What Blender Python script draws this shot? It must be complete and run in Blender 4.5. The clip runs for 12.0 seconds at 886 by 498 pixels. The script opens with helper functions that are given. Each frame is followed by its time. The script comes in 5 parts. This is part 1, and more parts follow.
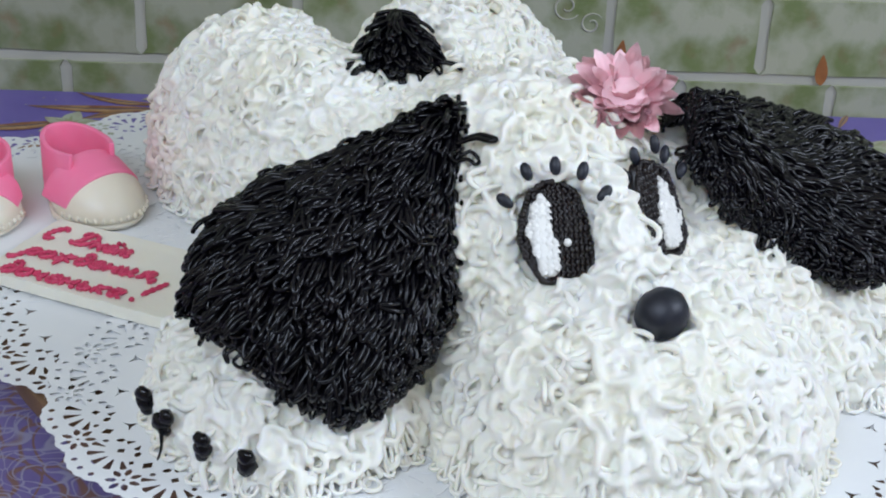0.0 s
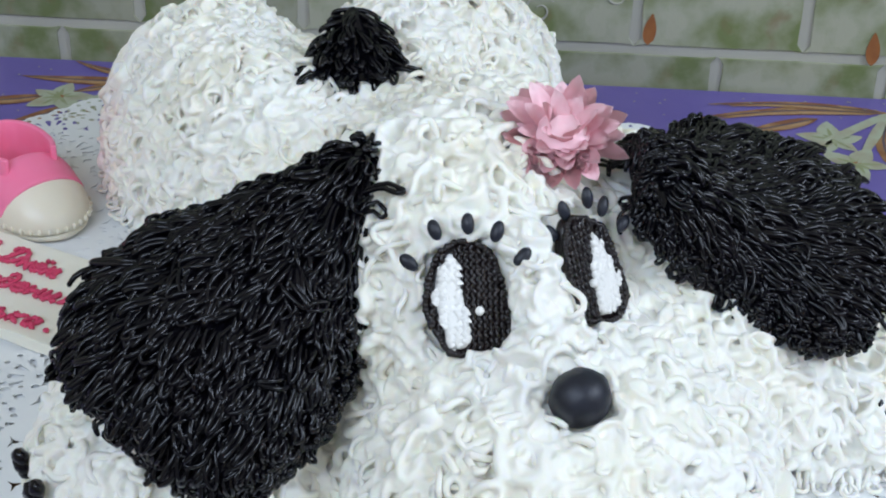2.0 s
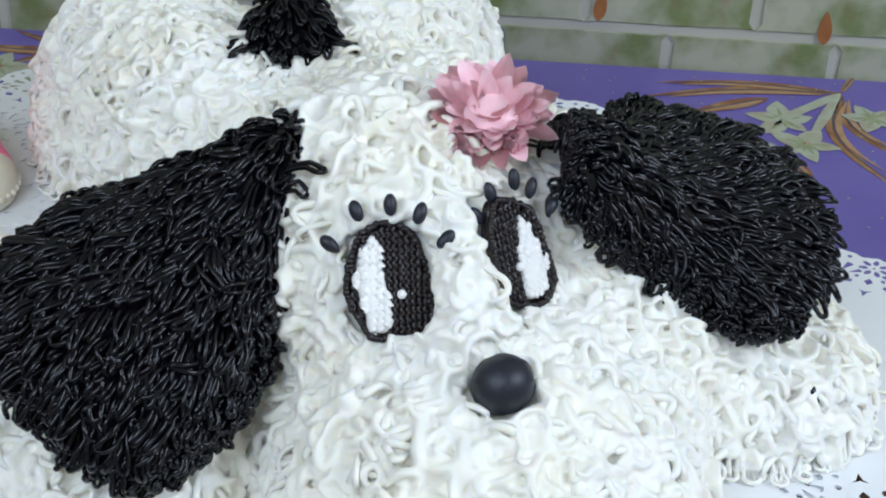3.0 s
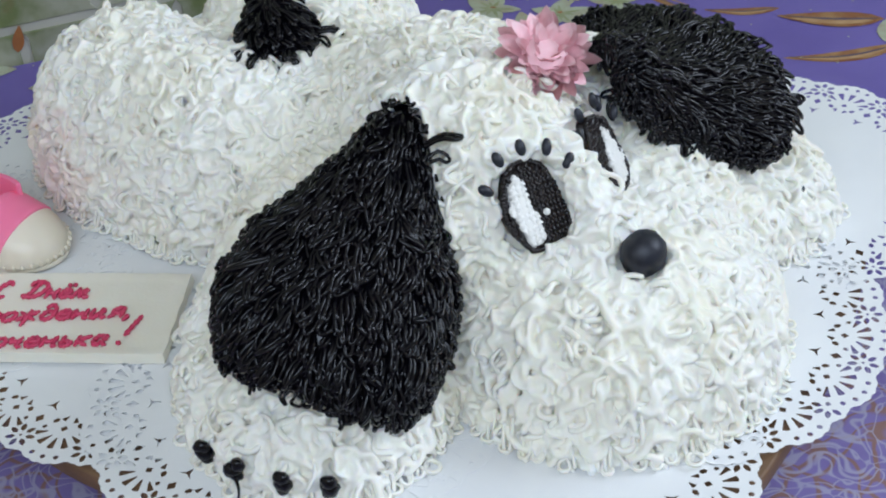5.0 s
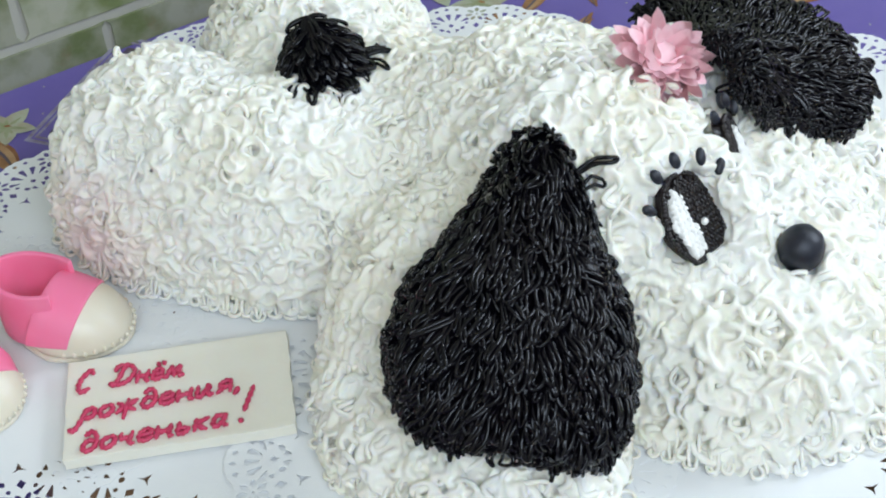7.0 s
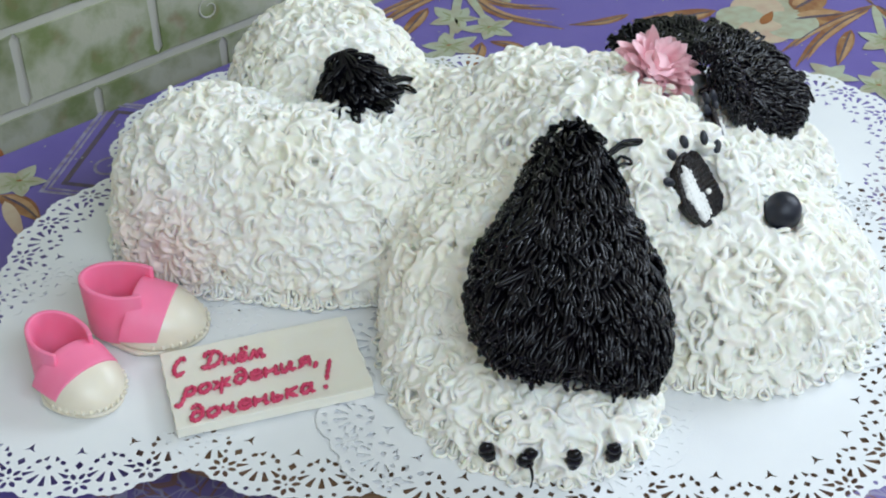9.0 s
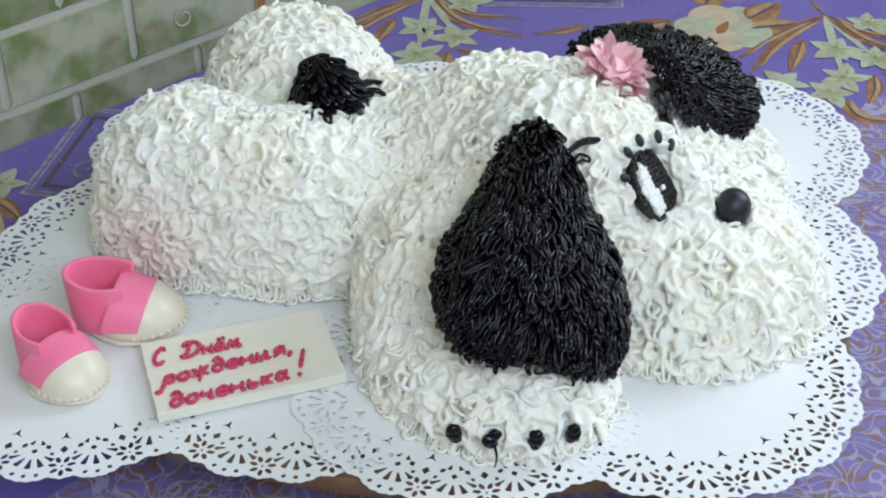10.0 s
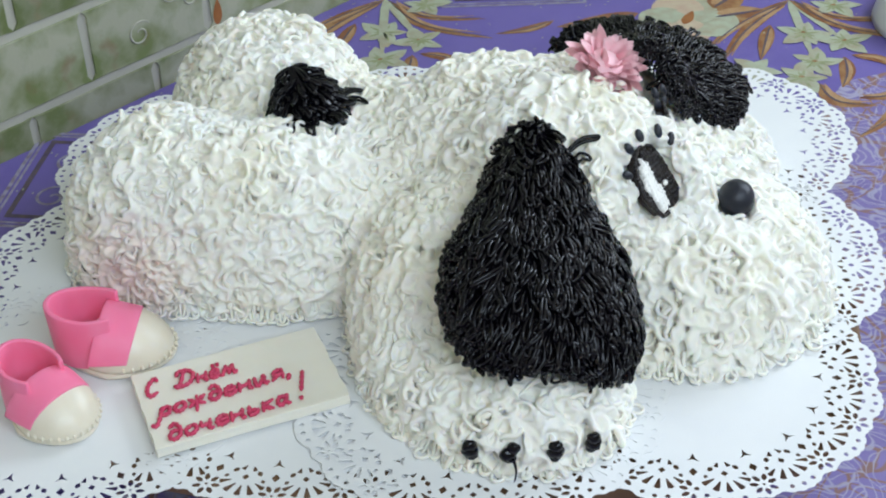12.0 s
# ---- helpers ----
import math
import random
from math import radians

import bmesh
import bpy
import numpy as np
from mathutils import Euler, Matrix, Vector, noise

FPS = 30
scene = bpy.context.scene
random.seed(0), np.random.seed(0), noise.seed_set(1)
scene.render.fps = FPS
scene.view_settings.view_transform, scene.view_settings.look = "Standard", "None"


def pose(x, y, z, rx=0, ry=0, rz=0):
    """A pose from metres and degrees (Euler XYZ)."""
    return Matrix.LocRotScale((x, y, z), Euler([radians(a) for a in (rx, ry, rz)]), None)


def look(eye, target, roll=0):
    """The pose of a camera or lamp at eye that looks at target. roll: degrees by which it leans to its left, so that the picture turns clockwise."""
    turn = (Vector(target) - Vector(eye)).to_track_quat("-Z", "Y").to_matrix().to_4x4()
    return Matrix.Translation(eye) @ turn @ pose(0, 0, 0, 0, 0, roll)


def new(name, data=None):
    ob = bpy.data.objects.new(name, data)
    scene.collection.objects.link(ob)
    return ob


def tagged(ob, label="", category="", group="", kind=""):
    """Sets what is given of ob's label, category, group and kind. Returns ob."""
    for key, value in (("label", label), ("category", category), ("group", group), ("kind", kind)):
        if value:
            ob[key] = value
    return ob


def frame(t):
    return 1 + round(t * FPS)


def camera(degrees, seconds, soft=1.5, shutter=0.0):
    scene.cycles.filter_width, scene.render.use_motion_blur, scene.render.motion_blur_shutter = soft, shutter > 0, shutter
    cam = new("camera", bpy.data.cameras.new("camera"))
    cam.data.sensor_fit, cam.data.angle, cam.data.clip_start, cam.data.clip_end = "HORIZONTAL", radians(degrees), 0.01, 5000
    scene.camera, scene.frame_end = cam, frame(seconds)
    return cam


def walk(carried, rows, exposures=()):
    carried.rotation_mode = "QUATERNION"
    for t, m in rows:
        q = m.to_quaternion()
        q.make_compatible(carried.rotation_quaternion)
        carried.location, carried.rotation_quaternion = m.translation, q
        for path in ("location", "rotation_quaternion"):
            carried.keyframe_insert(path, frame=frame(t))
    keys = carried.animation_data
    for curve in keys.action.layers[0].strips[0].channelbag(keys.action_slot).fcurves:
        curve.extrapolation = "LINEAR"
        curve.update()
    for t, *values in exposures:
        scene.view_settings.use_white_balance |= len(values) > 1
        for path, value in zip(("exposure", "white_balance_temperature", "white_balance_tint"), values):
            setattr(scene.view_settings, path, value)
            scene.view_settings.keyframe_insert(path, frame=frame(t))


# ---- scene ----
# ------------------------------------------------------------------ camera
cam = camera(33, 12.0, soft=2.0)
PATH = [
    (0, (-0.045, -1.479, 0.507), (0.008, 0.298, -0.409), 2.5),
    (0.5, (-0.045, -1.466, 0.52), (-0.017, 0.291, -0.435), 1.0),
    (1, (-0.023, -1.428, 0.532), (-0.005, 0.304, -0.468), 0.4),
    (1.5, (0.028, -1.381, 0.54), (-0.024, 0.336, -0.484), 0.5),
    (2, (0.068, -1.352, 0.538), (-0.043, 0.356, -0.496), 1.2),
    (2.5, (0.089, -1.341, 0.531), (-0.057, 0.356, -0.517), 2.0),
    (3, (0.09, -1.332, 0.533), (0.021, 0.36, -0.532), 2.5),
    (3.2, (0.087, -1.327, 0.546), (-0.006, 0.351, -0.538), 2.0),
    (4.8, (-0.194, -1.446, 0.656), (0.243, 0.119, -0.509), -4.1),
    (5, (-0.222, -1.437, 0.678), (0.214, 0.093, -0.534), -4.8),
    (5.5, (-0.256, -1.408, 0.708), (0.164, 0.136, -0.491), -9.6),
    (6, (-0.327, -1.342, 0.701), (0.188, 0.093, -0.593), -6.2),
    (6.5, (-0.387, -1.279, 0.698), (0.217, 0.115, -0.602), -6.3),
    (6.7, (-0.395, -1.255, 0.711), (0.256, 0.096, -0.611), -5.7),
    (8.3, (-0.655, -1.282, 0.739), (0.355, -0.066, -0.486), -2.6),
    (8.5, (-0.667, -1.29, 0.748), (0.354, -0.08, -0.474), -1.9),
    (9, (-0.691, -1.313, 0.767), (0.332, -0.079, -0.43), -1.6),
    (9.5, (-0.714, -1.338, 0.781), (0.337, -0.101, -0.388), -1.2),
    (10, (-0.728, -1.356, 0.787), (0.336, -0.141, -0.393), -0.8),
    (10.5, (-0.747, -1.367, 0.789), (0.332, -0.157, -0.381), -1.3),
    (11, (-0.763, -1.365, 0.79), (0.358, -0.175, -0.362), -1.3),
    (11.5, (-0.766, -1.348, 0.789), (0.375, -0.162, -0.347), -1.6),
    (12, (-0.742, -1.293, 0.766), (0.392, -0.139, -0.41), -2.1),
]
walk(cam, [(t, look(eye, target, roll)) for t, eye, target, roll in PATH],
     exposures=[(0.0, -0.41, 6160, 15), (3.0, -0.36, 6050, 13), (5.0, -0.44, 6150, 13), (5.5, -0.42, 6180, 13), (6.0, -0.26, 6260, 12), (6.5, -0.12, 6290, 11),
                (8.5, -0.22, 6250, 10), (12.0, -0.20, 6260, 10)])


# ------------------------------------------------------------------ light
world = bpy.data.worlds.new("sky")
scene.world = world
world.use_nodes = True
wn = world.node_tree
sky = wn.nodes.new("ShaderNodeTexSky")
sky.sky_type = "NISHITA"
sky.sun_disc = False
sky.sun_elevation = radians(35)
sky.sun_rotation = radians(110)
wn.nodes["Background"].inputs["Strength"].default_value = 0.1
wn.links.new(sky.outputs[0], wn.nodes["Background"].inputs["Color"])



def opening_light(name, place, target, wide, high, watts):
    """Cool area lamp in a wall opening: overcast daylight in the east, added fill in the south."""
    data = bpy.data.lights.new(name, "AREA")
    data.shape, data.size, data.size_y = "RECTANGLE", wide, high
    data.energy = watts
    data.color = (0.76, 0.88, 1.0)
    new(name, data).matrix_world = look(place, target)


opening_light("east_window_daylight", (1.87, -1.20, 1.30), (0.05, -0.75, 0.0), 1.2, 0.95, 35)
# added fill lamp behind the camera, no window is known on this side
opening_light("south_window_daylight", (-0.65, -2.07, 1.42), (-0.45, -0.3, 0.0), 1.6, 0.75, 29)

# ------------------------------------------------------------------ materials


def material(name, base, rough=0.5, second=None, scale=20.0, mix=0.5, bump=0.0, bump_scale=200.0,
             metal=0.0, subsurface=0.0, random_tint=0.0, coat=0.0, detail=4.0, specular=0.5, lo=0.4, hi=0.65, reach=0.002):
    """A principled material with two noise scales for colour and relief."""
    m = bpy.data.materials.new(name)
    m.use_nodes = True
    nt = m.node_tree
    b = nt.nodes["Principled BSDF"]
    b.inputs["Roughness"].default_value = rough
    b.inputs["Metallic"].default_value = metal
    b.inputs["Coat Weight"].default_value = coat
    b.inputs["Specular IOR Level"].default_value = specular
    if subsurface:
        b.inputs["Subsurface Weight"].default_value = subsurface
        b.inputs["Subsurface Radius"].default_value = (1.0, 0.85, 0.62)
        b.inputs["Subsurface Scale"].default_value = reach
    co = nt.nodes.new("ShaderNodeTexCoord")
    if second is None:
        second = tuple(c * 0.85 for c in base)
    big = nt.nodes.new("ShaderNodeTexNoise")
    big.inputs["Scale"].default_value = scale
    big.inputs["Detail"].default_value = detail
    nt.links.new(co.outputs["Object"], big.inputs["Vector"])
    ramp = nt.nodes.new("ShaderNodeMapRange")
    ramp.inputs["From Min"].default_value, ramp.inputs["From Max"].default_value = lo, hi
    ramp.inputs["To Max"].default_value = mix
    nt.links.new(big.outputs["Fac"], ramp.inputs["Value"])
    mixer = nt.nodes.new("ShaderNodeMix")
    mixer.data_type = "RGBA"
    mixer.inputs["A"].default_value = (*base, 1)
    mixer.inputs["B"].default_value = (*second, 1)
    nt.links.new(ramp.outputs["Result"], mixer.inputs["Factor"])
    out = mixer.outputs["Result"]
    if random_tint:
        info = nt.nodes.new("ShaderNodeObjectInfo")
        hsv = nt.nodes.new("ShaderNodeHueSaturation")
        rng = nt.nodes.new("ShaderNodeMapRange")
        rng.inputs["To Min"].default_value, rng.inputs["To Max"].default_value = 1 - random_tint, 1 + random_tint
        nt.links.new(info.outputs["Random"], rng.inputs["Value"])
        nt.links.new(rng.outputs["Result"], hsv.inputs["Value"])
        nt.links.new(out, hsv.inputs["Color"])
        out = hsv.outputs["Color"]
    nt.links.new(out, b.inputs["Base Color"])
    if bump:
        fine = nt.nodes.new("ShaderNodeTexNoise")
        fine.inputs["Scale"].default_value = bump_scale
        fine.inputs["Detail"].default_value = 3
        nt.links.new(co.outputs["Object"], fine.inputs["Vector"])
        bp = nt.nodes.new("ShaderNodeBump")
        bp.inputs["Strength"].default_value = bump
        bp.inputs["Distance"].default_value = 0.001
        nt.links.new(fine.outputs["Fac"], bp.inputs["Height"])
        nt.links.new(bp.outputs["Normal"], b.inputs["Normal"])
    return m


CREAM = material("whipped_cream", (0.955, 0.93, 0.85), 0.45, (0.95, 0.90, 0.77), 14, 0.7, 0.12, 500, subsurface=0.4, reach=0.0016)

def pink_blush(m, place, reach):
    """A faint pink tint in the colour round a place, fading outwards with a ragged edge."""
    nt = m.node_tree
    b = nt.nodes["Principled BSDF"]
    old = b.inputs["Base Color"].links[0].from_socket
    co = nt.nodes.new("ShaderNodeTexCoord")
    away = nt.nodes.new("ShaderNodeVectorMath")
    away.operation = "DISTANCE"
    away.inputs[1].default_value = place
    nt.links.new(co.outputs["Object"], away.inputs[0])
    n = nt.nodes.new("ShaderNodeTexNoise")
    n.inputs["Scale"].default_value = 45
    nt.links.new(co.outputs["Object"], n.inputs["Vector"])
    add = nt.nodes.new("ShaderNodeMath")
    add.operation = "MULTIPLY_ADD"
    add.inputs[1].default_value = 0.05
    nt.links.new(n.outputs["Fac"], add.inputs[0])
    nt.links.new(away.outputs["Value"], add.inputs[2])
    r = nt.nodes.new("ShaderNodeMapRange")
    r.inputs["From Min"].default_value, r.inputs["From Max"].default_value = 0.02, reach
    r.inputs["To Min"].default_value, r.inputs["To Max"].default_value = 0.75, 0.0
    nt.links.new(add.outputs["Value"], r.inputs["Value"])
    mx = nt.nodes.new("ShaderNodeMix")
    mx.data_type = "RGBA"
    mx.inputs["B"].default_value = (0.87, 0.66, 0.64, 1)
    nt.links.new(r.outputs["Result"], mx.inputs["Factor"])
    nt.links.new(old, mx.inputs["A"])
    nt.links.new(mx.outputs["Result"], b.inputs["Base Color"])


pink_blush(CREAM, (-0.240, -0.402, 0.030), 0.100)
WHITE_ICING = material("white_icing", (0.95, 0.94, 0.90), 0.45, (0.93, 0.91, 0.85), 40, 0.6, 0.1, 500)
DARK = material("dark_icing", (0.003, 0.003, 0.005), 0.11, (0.005, 0.004, 0.006), 40, 0.8, 0.0, 700, specular=0.32)
DARK_BROWN = material("dark_brown_icing", (0.011, 0.006, 0.006), 0.30, (0.006, 0.004, 0.005), 200, 0.8, 0.2, 900)
FONDANT_BLACK = material("black_fondant", (0.010, 0.012, 0.020), 0.45, (0.022, 0.025, 0.040), 90, 0.6, 0.15, 500)
PINK_CREAM = material("pink_cream", (1.0, 0.62, 0.67), 0.5, (1.0, 0.74, 0.77), 60, 0.8)
PINK_FONDANT = material("pink_fondant", (1.0, 0.22, 0.39), 0.5, (1.0, 0.28, 0.45), 40, 0.6, 0.1, 900, subsurface=0.15)
IVORY = material("ivory_fondant", (0.83, 0.76, 0.62), 0.33, (0.79, 0.71, 0.56), 50, 0.6, 0.08, 500, subsurface=0.2)
CARD = material("white_chocolate", (0.88, 0.85, 0.74), 0.4, (0.86, 0.82, 0.69), 40, 0.6, 0.2, 400, subsurface=0.15)
LETTER = material("raspberry_icing", (0.66, 0.055, 0.14), 0.35, (0.55, 0.03, 0.10), 200, 0.7, 0.2, 700)
PAPER = material("doily_paper", (0.88, 0.89, 0.89), 0.75, (0.85, 0.86, 0.87), 25, 0.6, 0.25, 900)
BOARD = material("board_wood", (0.23, 0.13, 0.065), 0.55, (0.13, 0.07, 0.035), 18, 0.8, 0.3, 250)
MORTAR = material("wall_mortar", (0.49, 0.48, 0.40), 0.75, (0.41, 0.40, 0.33), 9, 0.8, 0.2, 250)
# warm beige, so that the unseen walls and ceiling reflect a warm fill
BOUNCE_PLASTER = material("plaster", (0.70, 0.64, 0.53), 0.85, (0.64, 0.58, 0.47), 3, 0.7, 0.2, 120)
FLOOR = material("floor_lino", (0.20, 0.14, 0.09), 0.6, (0.15, 0.10, 0.06), 6, 0.7, 0.2, 100)
BOWL = material("white_enamel", (0.80, 0.83, 0.84), 0.3, (0.77, 0.80, 0.82), 12, 0.5, 0.03, 200)


def brick_material():
    """Pale grey-green faces with olive cloudy blotches and rusty specks."""
    m = material("brick_face", (0.38, 0.385, 0.28), 0.62, (0.15, 0.19, 0.06), 17, 0.95, 0.2, 260,
                 random_tint=0.14, detail=12, lo=0.43, hi=0.64)
    nt = m.node_tree
    b = nt.nodes["Principled BSDF"]
    old = b.inputs["Base Color"].links[0].from_socket
    co = nt.nodes.new("ShaderNodeTexCoord")
    n = nt.nodes.new("ShaderNodeTexNoise")
    n.inputs["Scale"].default_value, n.inputs["Detail"].default_value = 27, 6
    nt.links.new(co.outputs["Object"], n.inputs["Vector"])
    r = nt.nodes.new("ShaderNodeMapRange")
    r.inputs["From Min"].default_value, r.inputs["From Max"].default_value = 0.60, 0.72
    r.inputs["To Max"].default_value = 0.55
    nt.links.new(n.outputs["Fac"], r.inputs["Value"])
    mx = nt.nodes.new("ShaderNodeMix")
    mx.data_type = "RGBA"
    mx.inputs["B"].default_value = (0.24, 0.15, 0.075, 1)
    nt.links.new(r.outputs["Result"], mx.inputs["Factor"])
    nt.links.new(old, mx.inputs["A"])
    nt.links.new(mx.outputs["Result"], b.inputs["Base Color"])
    return m


BRICK = brick_material()
CLOTH = material("oilcloth_purple", (0.180, 0.138, 0.44), 0.36, (0.150, 0.110, 0.39), 12, 0.8, 0.15, 700)
PRINT_PALE = material("print_pale", (0.46, 0.50, 0.37), 0.4, (0.40, 0.34, 0.23), 60, 0.8, 0.1, 500)
PRINT_BROWN = material("print_brown", (0.26, 0.10, 0.04), 0.4, (0.42, 0.24, 0.10), 55, 0.95, 0.1, 500)
PRINT_GREY = material("print_grey", (0.36, 0.34, 0.46), 0.4, (0.22, 0.17, 0.22), 90, 0.9, 0.1, 500)
PRINT_PEACH = material("print_peach", (0.60, 0.49, 0.35), 0.4, (0.54, 0.35, 0.26), 45, 0.7, 0.1, 500)
PRINT_DARK = material("print_dark", (0.10, 0.075, 0.13), 0.4, (0.16, 0.12, 0.10), 90, 0.8, 0.1, 500)


def lace_print():
    """Greyish violet ground with fine brown and pale scroll lines."""
    m = material("print_lace", (0.25, 0.20, 0.46), 0.38, (0.20, 0.155, 0.38), 30, 0.8, 0.1, 500)
    nt = m.node_tree
    b = nt.nodes["Principled BSDF"]
    out = b.inputs["Base Color"].links[0].from_socket
    co = nt.nodes.new("ShaderNodeTexCoord")
    for scale, lo, hi, colour, amount in ((38, 0.03, 0.08, (0.30, 0.16, 0.09, 1), 0.85), (64, 0.03, 0.08, (0.44, 0.42, 0.55, 1), 0.8)):
        wob = nt.nodes.new("ShaderNodeTexNoise")
        wob.inputs["Scale"].default_value, wob.inputs["Detail"].default_value = scale * 0.35, 1
        nt.links.new(co.outputs["Object"], wob.inputs["Vector"])
        add = nt.nodes.new("ShaderNodeVectorMath")
        add.operation = "MULTIPLY_ADD"
        add.inputs[1].default_value = (0.12, 0.12, 0.0)
        nt.links.new(wob.outputs["Color"], add.inputs[0])
        nt.links.new(co.outputs["Object"], add.inputs[2])
        vor = nt.nodes.new("ShaderNodeTexVoronoi")
        vor.feature = "DISTANCE_TO_EDGE"
        vor.inputs["Scale"].default_value = scale
        nt.links.new(add.outputs["Vector"], vor.inputs["Vector"])
        r = nt.nodes.new("ShaderNodeMapRange")
        r.inputs["From Min"].default_value, r.inputs["From Max"].default_value = lo, hi
        r.inputs["To Min"].default_value, r.inputs["To Max"].default_value = amount, 0
        nt.links.new(vor.outputs["Distance"], r.inputs["Value"])
        mx = nt.nodes.new("ShaderNodeMix")
        mx.data_type = "RGBA"
        mx.inputs["B"].default_value = colour
        nt.links.new(r.outputs["Result"], mx.inputs["Factor"])
        nt.links.new(out, mx.inputs["A"])
        out = mx.outputs["Result"]
    nt.links.new(out, b.inputs["Base Color"])
    return m


PRINT_LACE = lace_print()
PRINT_OLIVE = material("print_olive", (0.30, 0.33, 0.17), 0.4, (0.40, 0.42, 0.27), 90, 0.8, 0.1, 500)
PRINT_TAN = material("print_tan", (0.50, 0.31, 0.16), 0.4, (0.40, 0.22, 0.10), 70, 0.8, 0.1, 500)
PRINT_RUST = material("print_rust", (0.36, 0.14, 0.04), 0.45, (0.28, 0.10, 0.03), 60, 0.8, 0.1, 500)

# ------------------------------------------------------------------ mesh tools


def part(name, bm, mat, parent=None, label="", smooth=True):
    me = bpy.data.meshes.new(name)
    bm.to_mesh(me)
    bm.free()
    me.materials.append(mat)
    if smooth:
        me.shade_smooth()
    ob = new(name, me)
    ob.parent = parent
    if label:
        ob["label"] = label
    return ob


def mesh_arrays(name, verts, quads, mat, parent=None, label="", smooth=True):
    """A mesh of quads from arrays."""
    me = bpy.data.meshes.new(name)
    verts, quads = np.asarray(verts, np.float32), np.asarray(quads, np.int32)
    me.vertices.add(len(verts))
    me.vertices.foreach_set("co", verts.ravel())
    me.loops.add(quads.size)
    me.loops.foreach_set("vertex_index", quads.ravel())
    me.polygons.add(len(quads))
    me.polygons.foreach_set("loop_start", np.arange(len(quads), dtype=np.int32) * 4)
    me.polygons.foreach_set("loop_total", np.full(len(quads), 4, np.int32))
    me.update(calc_edges=True)
    me.materials.append(mat)
    if smooth:
        me.shade_smooth()
    ob = new(name, me)
    ob.parent = parent
    if label:
        ob["label"] = label
    return ob


def unit(a):
    return a / np.maximum(np.linalg.norm(a, axis=-1, keepdims=True), 1e-9)


def tubes(paths, radius, sides=5, flat=1.0, lie=None):
    """Verts and quads of round strands along paths (N, K, 3); radius (N, K)."""
    paths = np.asarray(paths, float)
    n, k, _ = paths.shape
    tan = np.empty_like(paths)
    tan[:, 1:-1] = paths[:, 2:] - paths[:, :-2]
    tan[:, 0], tan[:, -1] = paths[:, 1] - paths[:, 0], paths[:, -1] - paths[:, -2]
    tan = unit(tan)
    ref = np.zeros((n, 1, 3)) + (np.array([0.31, 0.22, 0.92]) if lie is None else lie[:, None])
    side = unit(np.cross(tan, ref))
    up = np.cross(side, tan)
    ang = np.arange(sides) * 2 * np.pi / sides
    ring = (side[:, :, None] * np.cos(ang)[:, None] + flat * up[:, :, None] * np.sin(ang)[:, None]) * radius[:, :, None, None]
    verts = (paths[:, :, None] + ring).reshape(-1, 3)
    i = np.arange(n)[:, None, None] * k * sides
    j = np.arange(k - 1)[None, :, None] * sides
    s = np.arange(sides)[None, None, :]
    s2 = (s + 1) % sides
    quads = np.stack([i + j + s, i + j + sides + s, i + j + sides + s2, i + j + s2], -1).reshape(-1, 4)
    return verts, quads


def join(pieces):
    vs, qs, base = [], [], 0
    for v, q in pieces:
        vs.append(v)
        qs.append(q + base)
        base += len(v)
    return np.concatenate(vs), np.concatenate(qs)


def ball(center, axes, turn=None, rings=14, segs=22):
    """Verts and quads of an ellipsoid with half axes and a 3x3 turn."""
    th = np.linspace(0.001, np.pi - 0.001, rings)
    ph = np.arange(segs) * 2 * np.pi / segs
    p = np.stack([np.sin(th)[:, None] * np.cos(ph), np.sin(th)[:, None] * np.sin(ph), np.cos(th)[:, None] + 0 * ph], -1)
    p = p.reshape(-1, 3) * np.asarray(axes)
    if turn is not None:
        p = p @ np.asarray(turn).T
    q = []
    for a in range(rings - 1):
        for b in range(segs):
            c = (b + 1) % segs
            q.append((a * segs + b, (a + 1) * segs + b, (a + 1) * segs + c, a * segs + c))
    return p + np.asarray(center), np.array(q)


def yaw(deg):
    c, s = math.cos(radians(deg)), math.sin(radians(deg))
    return np.array([[c, -s, 0], [s, c, 0], [0, 0, 1]])


def box_bm(x0, x1, y0, y1, z0, z1, bevel=0.0):
    bm = bmesh.new()
    bmesh.ops.create_cube(bm, size=1)
    for v in bm.verts:
        v.co = Vector(((x0 + x1) / 2 + v.co.x * (x1 - x0), (y0 + y1) / 2 + v.co.y * (y1 - y0), (z0 + z1) / 2 + v.co.z * (z1 - z0)))
    if bevel:
        bmesh.ops.bevel(bm, geom=bm.edges[:], offset=bevel, segments=2, profile=0.5, affect="EDGES")
    return bm


def slab_bm(points, z0, z1, bevel=0.0):
    """A flat prism over a polygon."""
    bm = bmesh.new()
    f = bm.faces.new([bm.verts.new((x, y, z1)) for x, y in points])
    bm.normal_update()
    if f.normal.z < 0:
        f.normal_flip()
    made = bmesh.ops.extrude_face_region(bm, geom=[f])
    for v in made["geom"]:
        if isinstance(v, bmesh.types.BMVert):
            v.co.z = z0
    bmesh.ops.recalc_face_normals(bm, faces=bm.faces[:])
    if bevel:
        bmesh.ops.bevel(bm, geom=[e for e in bm.edges if abs(e.verts[0].co.z - e.verts[1].co.z) < 1e-6], offset=bevel, segments=2, profile=0.5, affect="EDGES")
    return bm


